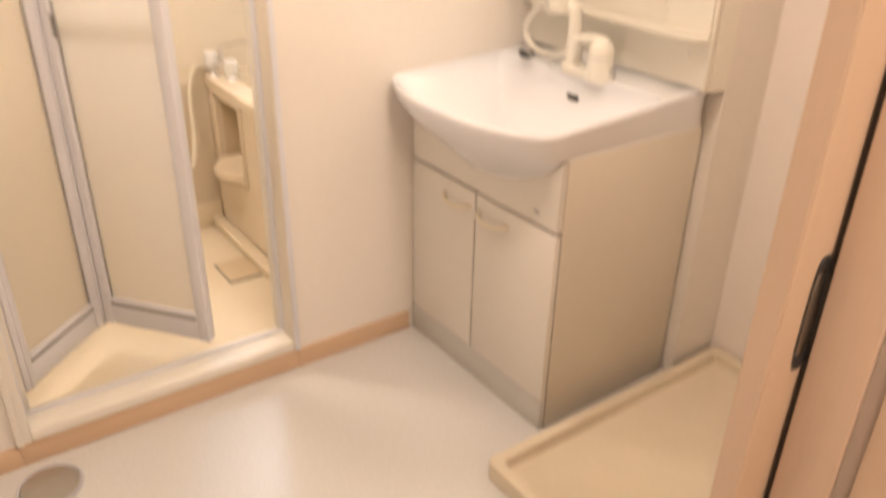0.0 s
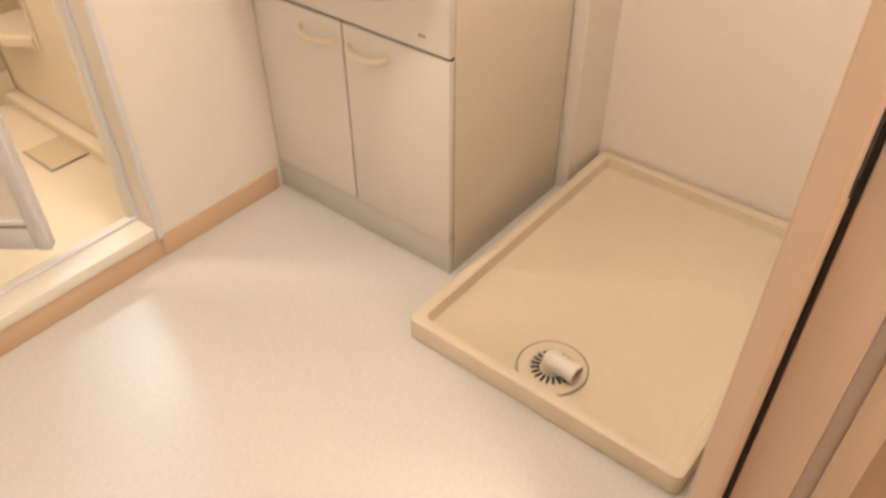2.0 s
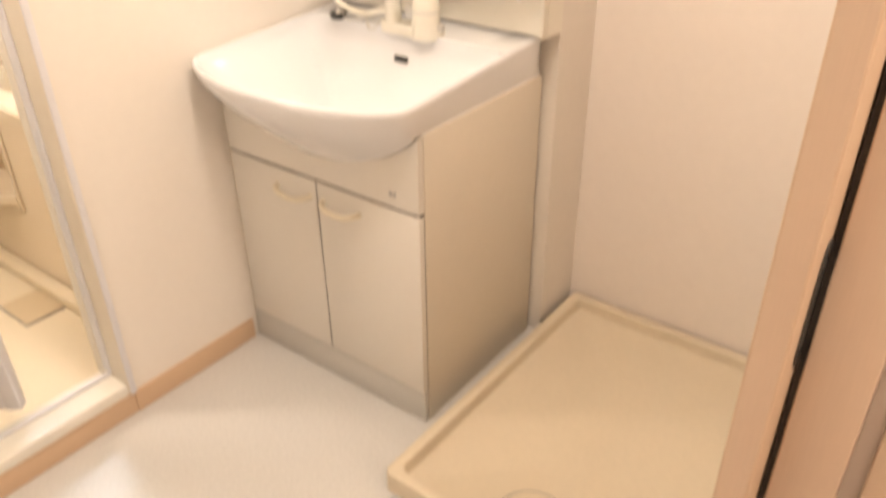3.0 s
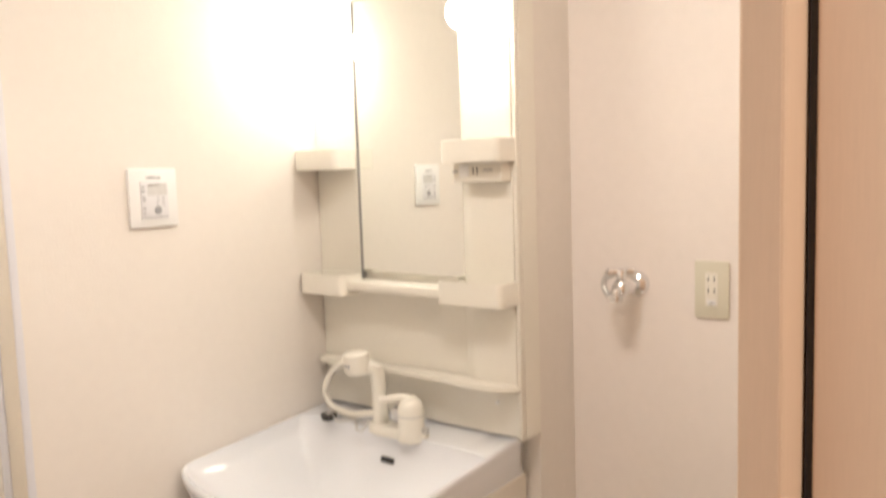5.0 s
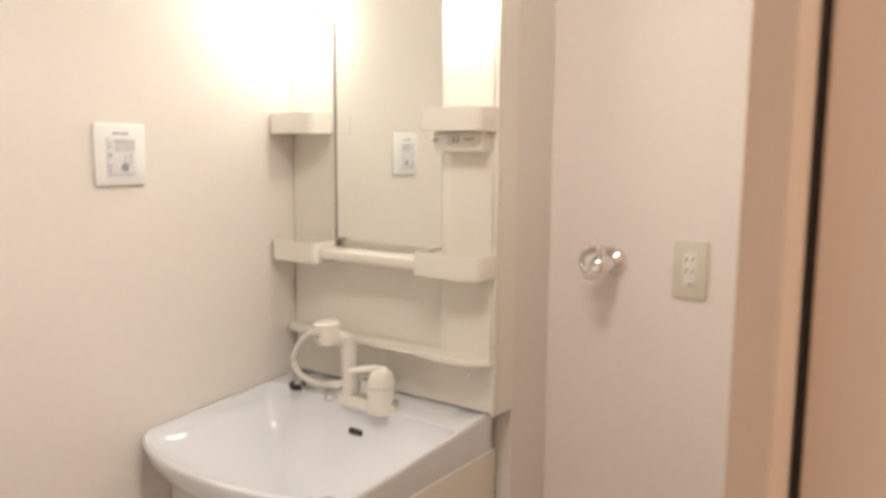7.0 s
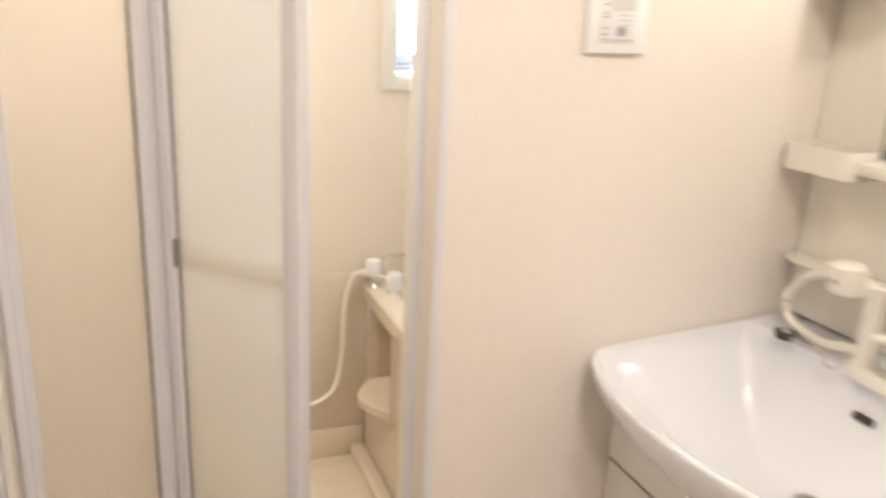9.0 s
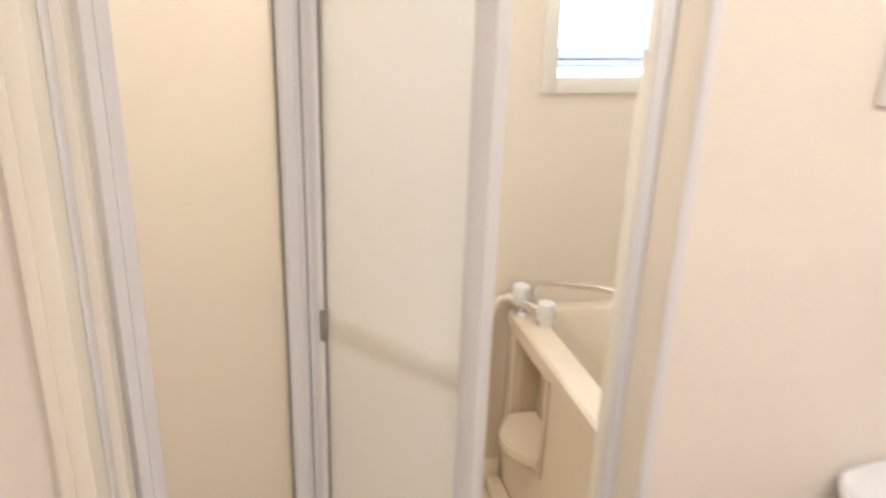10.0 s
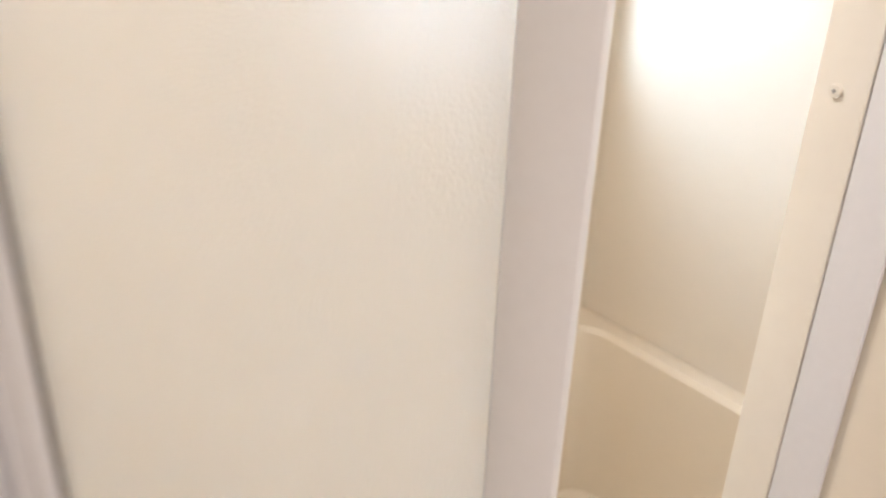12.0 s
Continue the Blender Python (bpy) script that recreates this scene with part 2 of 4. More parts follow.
structure("hall_wall_north", boxes((EX + 0.046, YS - 0.105, 0.0, XN + 0.5, YS - 0.058, CEIL), (XW - 1.0, YS - 0.085, 0.0, XW, YS - 0.058, CEIL)), WALLPAPER,
          "cream hall wall beside the washroom entrance", "wall")
structure("hall_wall_back", boxes((XW - 1.0, -3.3, 0.0, XN + 0.5, -3.2, CEIL), (XW - 1.1, -3.2, 0.0, XW - 1.0, YS - 0.1, CEIL), (XN + 0.5, -3.2, 0.0, XN + 0.6, YS - 0.1, CEIL)),
          WALLPAPER, "cream wallpaper walls closing the hall", "wall")
structure("ceiling", boxes((XW - 1.1, -3.3, CEIL, XN + 0.6, 0.05, CEIL + 0.06)), CEILING, "plain white papered ceiling of washroom and hall", "ceiling")

# baseboards
structure("baseboard", boxes((FX1 + 0.0, -0.009, 0.0, -0.492, 0.0, 0.06), (XW, -0.009, 0.0, FX0, 0.0, 0.06), (FX0, -0.007, 0.0, FX1, 0.0, 0.064), bevel=0.002), WOOD_BASE,
          "tan wood-print baseboard under the bath door and wall", "baseboard")
structure("baseboard_west", boxes((XW, YS, 0.0, XW + 0.008, -0.01, 0.06), bevel=0.002), WOOD_BASE, "tan wood-print baseboard strip", "baseboard")

# bath room shell, with the window opening in its back wall
WX0, WX1, WZ0, WZ1 = -0.615, -0.067, 1.232, 1.84
structure("bath_floor", boxes((BX0, 0.05, -0.10, BX1, BY, -0.004)), BATH_FLOOR, "cream moulded plastic bath room floor", "floor")
structure("bath_wall_back", boxes((BX0 - 0.05, BY, -0.1, WX0, BY + 0.15, 2.12), (WX1, BY, -0.1, BX1 + 0.05, BY + 0.15, 2.12),
          (WX0, BY, -0.1, WX1, BY + 0.15, WZ0), (WX0, BY, WZ1, WX1, BY + 0.15, 2.12)), BATH_WALL, "glossy cream bath wall panel with a small window", "wall")
structure("bath_wall_east", boxes((BX1, 0.05, -0.1, BX1 + 0.05, BY, 2.12)), BATH_WALL, "glossy cream bath wall panel beside the tub", "wall")
structure("bath_wall_west", boxes((BX0 - 0.05, 0.05, -0.1, BX0, BY, 2.12)), BATH_WALL, "glossy cream bath wall panel", "wall")
structure("bath_wall_front", boxes((FX1 + 0.002, 0.052, -0.1, BX1, 0.105, 2.12), (BX0, 0.052, -0.1, FX0 + 0.004, 0.085, 2.12), (FX0, 0.052, FTOP, FX1, 0.085, 2.12)), BATH_WALL,
          "glossy cream bath wall panel beside the door", "wall")
structure("bath_ceiling", boxes((BX0 - 0.05, 0.05, 2.12, BX1 + 0.05, BY + 0.15, 2.16)), CEILING, "white bath room ceiling panel", "ceiling")


def build_window():
    win = tagged(new("window_1"), "small white frosted bath window with a latch", "window", kind="structure")
    y0, y1 = BY - 0.012, BY + 0.15
    c = 0.042
    part("window_casing", boxes((WX0 - c, y0, WZ0 - c, WX0, BY, WZ1 + c), (WX1, y0, WZ0 - c, WX1 + c, BY, WZ1 + c),
                                (WX0, y0, WZ0 - c, WX1, BY, WZ0), (WX0, y0, WZ1, WX1, BY, WZ1 + c), bevel=0.003), FRAME_W, win, "ivory plastic window surround")
    part("window_sill", boxes((WX0, BY + 0.001, WZ0, WX1, y1, WZ0 + 0.006), bevel=0.001), WHITE, win)
    a, b = BY + 0.112, BY + 0.148
    part("window_frame", boxes((WX0, a, WZ0 + 0.006, WX0 + 0.02, b, WZ1), (WX1 - 0.02, a, WZ0 + 0.006, WX1, b, WZ1), (WX0 + 0.02, a, WZ0 + 0.006, WX1 - 0.02, b, WZ0 + 0.024),
                               (WX0 + 0.02, a, WZ1 - 0.02, WX1 - 0.02, b, WZ1), bevel=0.002), ALU_GREY, win)
    p, q = WX0 + 0.022, -0.190
    sash = part("window_sash", boxes((p, a + 0.006, WZ0 + 0.026, p + 0.03, b, WZ1 - 0.022), (q - 0.080, a + 0.006, WZ0 + 0.026, q, b, WZ1 - 0.022),
                                     (p + 0.03, a + 0.006, WZ0 + 0.026, q - 0.080, b, WZ0 + 0.056), (p + 0.03, a + 0.006, WZ1 - 0.05, q - 0.080, b, WZ1 - 0.022), bevel=0.003), ALU_GREY, win)
    part("pane", boxes((p + 0.03, a + 0.016, WZ0 + 0.056, q - 0.080, a + 0.020, WZ1 - 0.05)), SKY_GLOW, sash, "bright frosted glass lit by the sky")
    part("fixed_panel", boxes((q, a + 0.014, WZ0 + 0.024, WX1 - 0.02, b, WZ1 - 0.02), bevel=0.002), ALU, win)
    bm = boxes((q + 0.02, a - 0.014, WZ0 + 0.075, q + 0.045, a + 0.014, WZ0 + 0.17), bevel=0.006)
    box(bm, q + 0.012, a - 0.03, WZ0 + 0.135, q + 0.038, a - 0.012, WZ0 + 0.165, bevel=0.006)
    box(bm, q + 0.02, a - 0.034, WZ0 + 0.07, q + 0.036, a - 0.016, WZ0 + 0.15, bevel=0.006)
    part("latch", bm, WHITE, win, "white plastic window latch")


build_window()


# ---- bath door: frame and folding leaf ----
def build_door_frame():
    fr = tagged(new("door_1"), "white frame and threshold of the folding bath door", "door frame", kind="structure")
    z0 = 0.066
    for a, b in ((FX0, FX0 + 0.032), (FX1 - 0.014, FX1)):
        inner = b if a == FX0 else a
        s = 1 if a == FX0 else -1
        post = part("post", boxes((a, -0.014, z0, b, 0.0756, FTOP), bevel=0.003), FRAME_W if s > 0 else FRAME_TAN, fr)
        part("outer_lip", boxes((a - 0.003 if s > 0 else b - 0.012, -0.019, z0, a + 0.012 if s > 0 else b + 0.003, -0.0135, FTOP), bevel=0.002), FRAME_W if s > 0 else ALU, post, "pale outer lip")
        part("guide_strip", boxes((inner, 0.046, z0 + 0.04, inner + s * 0.0045, 0.0758, FTOP - 0.04), bevel=0.0012), ALU, post, "white aluminium guide strip")
        part("stop_strip", boxes((a, 0.0762, 0.088, inner + (0.016 if s > 0 else -0.006), 0.122 if s > 0 else 0.107, FTOP), bevel=0.002), FRAME_W, post)
        for zz in (1.409, 1.060, 0.5) if s < 0 else ():
            bs = bmesh.new()
            cyl(bs, (inner + s * 0.005, 0.094, zz), (inner + s * 0.0078, 0.094, zz), 0.0042, 0.0034, seg=16)
            part("screw", bs, FRAME_W, post)
            bs = boxes((inner + s * 0.0074, 0.0928, zz - 0.0003, inner + s * 0.0082, 0.0952, zz + 0.0003), (inner + s * 0.0074, 0.0937, zz - 0.0012, inner + s * 0.0082, 0.0943, zz + 0.0012))
            part("screw_slot", bs, GASKET, post)
    part("head", boxes((FX0 + 0.032, -0.014, FTOP - 0.042, FX1 - 0.014, 0.09, FTOP), bevel=0.004), FRAME_W, fr)
    bm = boxes((FX0 + 0.032, -0.014, z0, FX1 - 0.014, 0.062, 0.098), (FX0 + 0.032, 0.058, 0.0, FX1 - 0.014, 0.10, 0.088), bevel=0.004)
    th = part("threshold", bm, FRAME_W, fr)
    part("track", boxes((FX0 + 0.032, 0.050, 0.098, FX1 - 0.014, 0.056, 0.106), (FX0 + 0.032, 0.064, 0.0885, FX1 - 0.014, 0.070, 0.098), bevel=0.001), ALU, th, "white aluminium track rail")


build_door_frame()

HINGE, FOLD, SLIDE = (-1.550, 0.137), (-1.293, 0.371), (-1.0746, 0.094)


def build_leaf(name, p, q, first):
    """One frosted leaf of the folding door from p to q, its stiles, rails and bar."""
    p, q = Vector(p), Vector(q)
    ln = (q - p).length
    ang = math.degrees(math.atan2((q - p).y, (q - p).x))
    ob = part(name, boxes((0.034, -0.002, 0.178, ln - 0.034, 0.002, 1.955)), FROSTED, folding_door, "frosted translucent panel")
    ob.matrix_local = pose(p.x, p.y, 0, 0, 0, ang)
    sa, sb = (0.039, 0.054) if first else (0.043, 0.036)
    for a, b in ((0.0, sa), (ln - sb, ln)):
        bm = boxes((a, -0.015, 0.112, b, 0.015, 1.97), bevel=0.005)
        if first or a == 0.0:
            box(bm, (a + b) / 2 - 0.003, -0.018, 0.114, (a + b) / 2 + 0.004, 0.0, 1.968, bevel=0.001)
        part("stile", bm, ALU, ob, "white aluminium stile")
    for a, b in ((0.112, 0.178), (1.93, 1.97)):
        part("rail", boxes((sa, -0.012, a, ln - sb, 0.012, b), bevel=0.004), ALU, ob)
    part("gasket", boxes((sa, -0.014, 0.178, ln - sb, -0.004, 0.184), (ln - sb - 0.002, -0.006, 0.184, ln - sb, 0.004, 1.93) if first else (sa, -0.006, 0.184, sa + 0.002, 0.004, 1.93)), GASKET, ob, "dark rubber glazing gasket")
    bead = part("bead", boxes((sa, -0.016, 0.186, ln - sb, -0.003, 0.200), bevel=0.003), ALU, ob)
    if not first:
        part("push_bar", boxes((sa, 0.003, 0.930, ln - sb, 0.018, 0.975), bevel=0.006), BAR, ob, "pale push bar seen through the panel")
        part("bar_end", boxes((sa - 0.002, -0.0165, 0.922, sa + 0.006, -0.004, 0.978), bevel=0.003), GASKET, ob)
    return ob


folding_door = tagged(new("folding_door"), "half-open white bi-fold bath door with frosted panels", "door")
build_leaf("leaf", HINGE, FOLD, True)
build_leaf("leaf", FOLD, SLIDE, False)


# ---- entrance: pocket door ----
def build_entrance():
    z1 = 2.04
    ent = tagged(new("door_2"), "wood-print casing of the washroom entrance", "door frame", kind="structure")
    part("casing", boxes((EX, YS - 0.060, 0.0, EX + 0.021, YS + 0.001, z1), bevel=0.003), WOOD_JAMB, ent)
    # near-black strip added to hold the shade of the gap behind the door
    part("gap_strip", boxes((EX + 0.004, YS + 0.0012, 0.0, EX + 0.030, YS + 0.0068, z1)), DARK, ent, "dark strip painting the shade between casing and sliding door")
    part("stop_groove", boxes((EX + 0.004, YS - 0.0775, 0.0, EX + 0.021, YS - 0.0605, z1)), GROOVE, ent, "brown-grey strip along the casing")
    part("hall_trim", boxes((EX, YS - 0.112, 0.0, EX + 0.045, YS - 0.078, z1), bevel=0.003), WOOD_LEAF, ent)
    part("head", boxes((XW, YS - 0.060, z1, EX + 0.021, YS + 0.001, z1 + 0.03), bevel=0.002), WOOD_JAMB, ent)
    ya, yb, xe = -1.367, -1.399, -0.957
    leaf = tagged(part("sliding_door", boxes((xe, yb, 0.006, xe + 0.80, ya, z1 - 0.005), bevel=0.0025), WOOD_LEAF),
                  "wood-print sliding door slid open along the wall", "door")
    part("edge_band", boxes((xe - 0.0012, yb + 0.003, 0.008, xe + 0.001, ya - 0.003, z1 - 0.007)), WOOD_JAMB, leaf)
    bm = bmesh.new()
    n = 24
    ring = []
    for k in range(n):
        a = 2 * math.pi * k / n
        ring.append((math.copysign(abs(math.cos(a)) ** 0.6, math.cos(a)) * 0.0125, math.copysign(abs(math.sin(a)) ** 0.5, math.sin(a)) * 0.062))
    cx, yy, cz = xe + 0.050, yb - 0.0003, 0.930
    loops(bm, [[(cx + x * s, yy - o, cz + z * s) for x, z in ring] for s, o in ((1.10, 0.0), (1.08, 0.0016), (0.90, 0.0016), (0.84, 0.0004))], close_last=True)
    part("finger_pull", bm, RUBBER, leaf, "dark oval finger pull")
    bm = bmesh.new()
    loops(bm, [[(cx + x * s, yy - o, cz + z * s) for x, z in ring] for s, o in ((0.80, 0.0005), (0.78, 0.0010), (0.60, 0.0010))], close_last=True)
    part("pull_cup", bm, STEEL, leaf)


build_entrance()


# ---- washstand ----
VX, VW = -0.480, 0.600     # cabinet front, width


def build_cabinet():
    cab = thing("vanity_cabinet", "off-white two-door vanity cabinet with grey plinth", "cabinet", at=(0, 0, 0))
    y0, y1 = -0.004, -0.004 - VW
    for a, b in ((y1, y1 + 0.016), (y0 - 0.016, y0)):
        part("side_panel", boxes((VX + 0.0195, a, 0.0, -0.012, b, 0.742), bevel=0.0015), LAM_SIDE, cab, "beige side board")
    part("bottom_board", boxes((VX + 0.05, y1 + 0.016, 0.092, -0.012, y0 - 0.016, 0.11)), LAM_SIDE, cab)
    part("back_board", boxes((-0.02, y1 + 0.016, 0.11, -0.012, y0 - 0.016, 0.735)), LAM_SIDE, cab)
    part("plinth", boxes((VX + 0.003, y1 + 0.001, 0.0, VX + 0.0165, y0 - 0.002, 0.092), bevel=0.002), KICK, cab, "light grey plinth")
    mid = (y0 + y1) / 2
    for a, b, hy in ((y0 - 0.009, mid + 0.0020, mid + 0.075), (mid - 0.0020, y1 + 0.001, mid - 0.075)):
        door = part("cabinet_door", boxes((VX, b, 0.094, VX + 0.016, a, 0.564), bevel=0.0012), LAMINATE, cab)
        bm = bmesh.new()
        w = 0.055
        pts = smooth_path([(VX + 0.002, hy - w, 0.520), (VX - 0.014, hy - w + 0.006, 0.519), (VX - 0.024, hy - w * 0.4, 0.513), (VX - 0.024, hy + w * 0.4, 0.513),
                           (VX - 0.014, hy + w - 0.006, 0.519), (VX + 0.002, hy + w, 0.520)], 5)
        tube(bm, pts, 0.0068, seg=10)
        part("handle", bm, CREAM, door, "curved cream plastic handle")
    # solid dark strips set in the door gaps, their shade put into colour
    part("shadow_gap", boxes((VX + 0.006, y1 + 0.002, 0.564, VX + 0.018, y0 - 0.002, 0.5715), (VX + 0.0015, mid - 0.0019, 0.096, VX + 0.012, mid + 0.0019, 0.564), (VX + 0.0162, y1 + 0.003, 0.094, VX + 0.0194, y1 + 0.012, 0.56), (VX + 0.0165, mid - 0.006, 0.096, VX + 0.018, mid + 0.006, 0.564)), DARK, cab, "dark strips painting the shade in the gaps round the doors")
    part("filler_strip", boxes((VX + 0.008, y0 - 0.0088, 0.0, VX + 0.0162, y0 + 0.0035, 0.742), bevel=0.001), CREAM, cab, "narrow cream filler strip at the wall")
    bm = bmesh.new()
    ya, yb = y1 + 0.001, y0 - 0.009
    tops = [(ya + (yb - ya) * k / 24, 0.741 - 0.106 * math.sin(math.pi * k / 24) ** 0.7) for k in range(25)]
    o = [(yb, 0.5715), (ya, 0.5715)] + tops
    loops(bm, [[(x, y, z) for y, z in o] for x in (VX, VX + 0.016)], close_first=True, close_last=True)
    part("apron", bm, LAMINATE, cab)
    bm = boxes((VX - 0.0008, y1 + 0.062, 0.597, VX, y1 + 0.066, 0.606), (VX - 0.0008, y1 + 0.068, 0.597, VX, y1 + 0.071, 0.604), (VX - 0.0008, y1 + 0.073, 0.597, VX, y1 + 0.080, 0.605))
    part("maker_mark", bm, GREY_PRINT, cab, "tiny grey maker's mark")


build_cabinet()

BZ = 0.808
BYC = -0.004 - VW / 2


def rim(s, grow=0.0, back=None):
    """The washbasin's outline from above at s round the rim, from the wall on the north side round the front."""
    n0, n1 = -0.004 + min(grow, 0.0), -0.004 - VW - 0.006 - grow
    if back is None:
        back = -0.004 if grow >= 0 else -0.004 + grow
    side = -0.534 - grow * 0.6 if s < 0.2 else -0.510 - grow * 0.6
    if s < 0.2:
        return (back + (side - back) * s / 0.2, n0)
    if s < 0.7:
        u = (s - 0.2) / 0.5
        bow = (1 - abs(2 * u - 1) ** 2.3) ** 0.80
        return (-0.534 + 0.024 * u - grow * 0.6 - bow * (0.095 + 0.4 * grow), n0 + (n1 - n0) * u)
    if s < 0.9:
        return (side + (back - side) * (s - 0.7) / 0.2, n1)
    return (back, n1 + (n0 - n1) * (s - 0.9) / 0.1)


def relax(pts, times):
    """Round the corners of a closed ring, but leave its straight runs."""
    for _ in range(times):
        pts = [tuple((pts[k - 1][i] + 2 * pts[k][i] + pts[(k + 1) % len(pts)][i]) / 4 for i in range(len(pts[k]))) for k in range(len(pts))]
    return pts


def deck(x, z=0.0):
    """The basin's top rises gently towards the wall."""
    return BZ + z + 0.036 * max(0.0, (x + 0.56) / 0.56)


def build_basin():
    bas = thing("washbasin", "white ceramic bow-front washbasin on the vanity cabinet", "washbasin")
    N = 160
    S = [k / N for k in range(N)]
    rings = []

    def front(s):
        return math.sin(math.pi * min(1, max(0, (s - 0.2) / 0.5)))

    def top(grow, dz, soft):
        return [(x, y, deck(x, dz)) for x, y in relax([rim(s, grow) for s in S], soft)]
    low = []
    for s in S:
        x, y = rim(s, -0.012)
        f = front(s)
        low.append((max(x, VX - 0.001), y, 0.742 - 0.112 * f ** 0.7))
    rings.append(low)
    edge = top(-0.002, -0.012, 3)
    for g, zz in ((0.30, 0.22), (0.62, 0.46), (0.86, 0.70), (0.97, 0.88)):
        rings.append([(lo[0] + (e[0] - lo[0]) * g, lo[1] + (e[1] - lo[1]) * g, lo[2] + (e[2] - lo[2]) * zz) for lo, e in zip(low, edge)])
    rings.append(top(0.0, -0.009, 3))
    rings.append(top(-0.0008, -0.005, 3))
    rings.append(top(-0.0025, -0.0018, 3))
    rings.append(top(-0.0050, 0.0, 3))

    def bowl(grow, back, k, z, soft, cx=-0.365):
        out = []
        for x, y in relax([rim(s, grow, back) for s in S], soft):
            out.append((cx + (x - cx) * k, BYC + (y - BYC) * k, min(z, deck(x)) if z else deck(x, -0.0012)))
        return out
    rings.append(bowl(-0.008, -0.165, 1.0, None, 3))
    rings.append(bowl(-0.011, -0.167, 1.0, BZ - 0.005, 4))
    for q in range(1, 17):
        t = q / 17
        rings.append(bowl(-0.012, -0.168, 1 - t, BZ - 0.005 - 0.151 * math.sin(t * math.pi / 2) ** 0.8, 4 + q))
    bm = bmesh.new()
    loops(bm, rings, close_last=True)
    part("bowl", bm, CERAMIC, bas)
    bm = bmesh.new()
    dc = (-0.334, -0.368)
    cyl(bm, (*dc, BZ - 0.162), (*dc, BZ - 0.1405), 0.031, 0.026, seg=32)
    dr = part("drain", bm, STEEL, bas, "steel drain ring")
    bm = bmesh.new()
    cyl(bm, (*dc, BZ - 0.142), (*dc, BZ - 0.1400), 0.019, seg=24)
    part("drain_hole", bm, GASKET, dr)
    bm = bmesh.new()
    m = Matrix.Translation((-0.190, -0.324, BZ - 0.034)) @ Matrix.Rotation(radians(-76), 4, "Y")
    box(bm, -0.007, -0.020, -0.004, 0.007, 0.020, 0.004, bevel=0.0035, m=m)
    part("overflow_slot", bm, RUBBER, bas, "dark overflow slot")


build_basin()


def build_tap():
    z = deck(-0.15)
    tap = thing("washbasin_tap", "ivory single-lever basin tap with pull-out shower hose", "tap")
    bm = bmesh.new()
    N = 40
    out = []
    for k in range(N):
        a = 2 * math.pi * k / N
        out.append((-0.150 + 0.027 * math.copysign(abs(math.cos(a)) ** 0.7, math.cos(a)), -0.328 + 0.090 * math.copysign(abs(math.sin(a)) ** 0.7, math.sin(a))))
    loops(bm, [[(x, y, z - 0.010) for x, y in out], [(x, y, z + 0.008) for x, y in out], [(-0.150 + (x + 0.150) * 0.85, -0.328 + (y + 0.328) * 0.95, z + 0.014) for x, y in out]], close_last=True)
    part("base_plate", bm, IVORY, tap)
    sx, sy = -0.150, -0.272
    bm = bmesh.new()
    loops(bm, [[(sx + r * math.cos(a * math.pi / 12) - d, sy + r * math.sin(a * math.pi / 12), z + zz) for a in range(24)]
               for r, zz, d in ((0.021, 0.0, 0), (0.0195, 0.03, 0), (0.0180, 0.09, 0.002), (0.0180, 0.143, 0.006), (0.0160, 0.160, 0.010))], close_last=True)
    part("spout_column", bm, IVORY, tap)
    bm = bmesh.new()
    a, b = Vector((sx + 0.004, sy - 0.008, z + 0.146)), Vector((sx - 0.040, sy + 0.036, z + 0.161))
    tube(bm, [a, a.lerp(b, 0.3), a.lerp(b, 0.7), b], 0.018, seg=20, radii=[0.012, 0.017, 0.020, 0.021])
    head = part("shower_head", bm, IVORY, tap)
    bm = bmesh.new()
    N = 28
    loops(bm, [[(b.x + r * math.cos(2 * math.pi * k / N) - 0.06 * h, b.y + r * math.sin(2 * math.pi * k / N) + 0.06 * h, b.z + h + 0.06 * r * math.cos(2 * math.pi * k / N)) for k in range(N)]
               for r, h in ((0.028, 0.031), (0.0310, 0.0295), (0.0325, 0.025), (0.0325, -0.002), (0.0310, -0.016), (0.024, -0.020))], close_first=True, close_last=True)
    cap = part("spray_cap", bm, IVORY, head)
    bm = boxes((b.x - 0.0345, b.y - 0.006, b.z + 0.000, b.x - 0.030, b.y - 0.003, b.z + 0.007), (b.x - 0.0345, b.y + 0.003, b.z + 0.000, b.x - 0.030, b.y + 0.006, b.z + 0.007))
    part("spray_mark", bm, GREY_PRINT, cap)
    hose = smooth_path([b + Vector((0.010, 0.026, 0.004)), (-0.160, -0.150, 0.978), (-0.150, -0.104, 0.948), (-0.148, -0.078, 0.902), (-0.148, -0.100, 0.861), (-0.148, -0.172, 0.850),
                        (-0.150, -0.225, 0.862), (-0.150, -0.268, 0.872)], 10)
    bm = bmesh.new()
    tube(bm, hose, 0.0088, seg=14)
    part("hose", bm, IVORY, tap, "ivory shower hose")
    lx, ly = -0.160, -0.378
    bm = bmesh.new()
    loops(bm, [[(lx + r * math.cos(a * math.pi / 14), ly + r * math.sin(a * math.pi / 14), z + zz) for a in range(28)] for r, zz in ((0.0345, -0.008), (0.0335, 0.006), (0.0315, 0.045), (0.0310, 0.052))], close_last=True)
    part("valve_body", bm, IVORY, tap)
    bm = bmesh.new()
    cyl(bm, (lx, ly, z + 0.0515), (lx, ly, z + 0.0550), 0.0318, 0.0318, seg=28)
    part("seam_ring", bm, STEEL, tap)
    bm = bmesh.new()
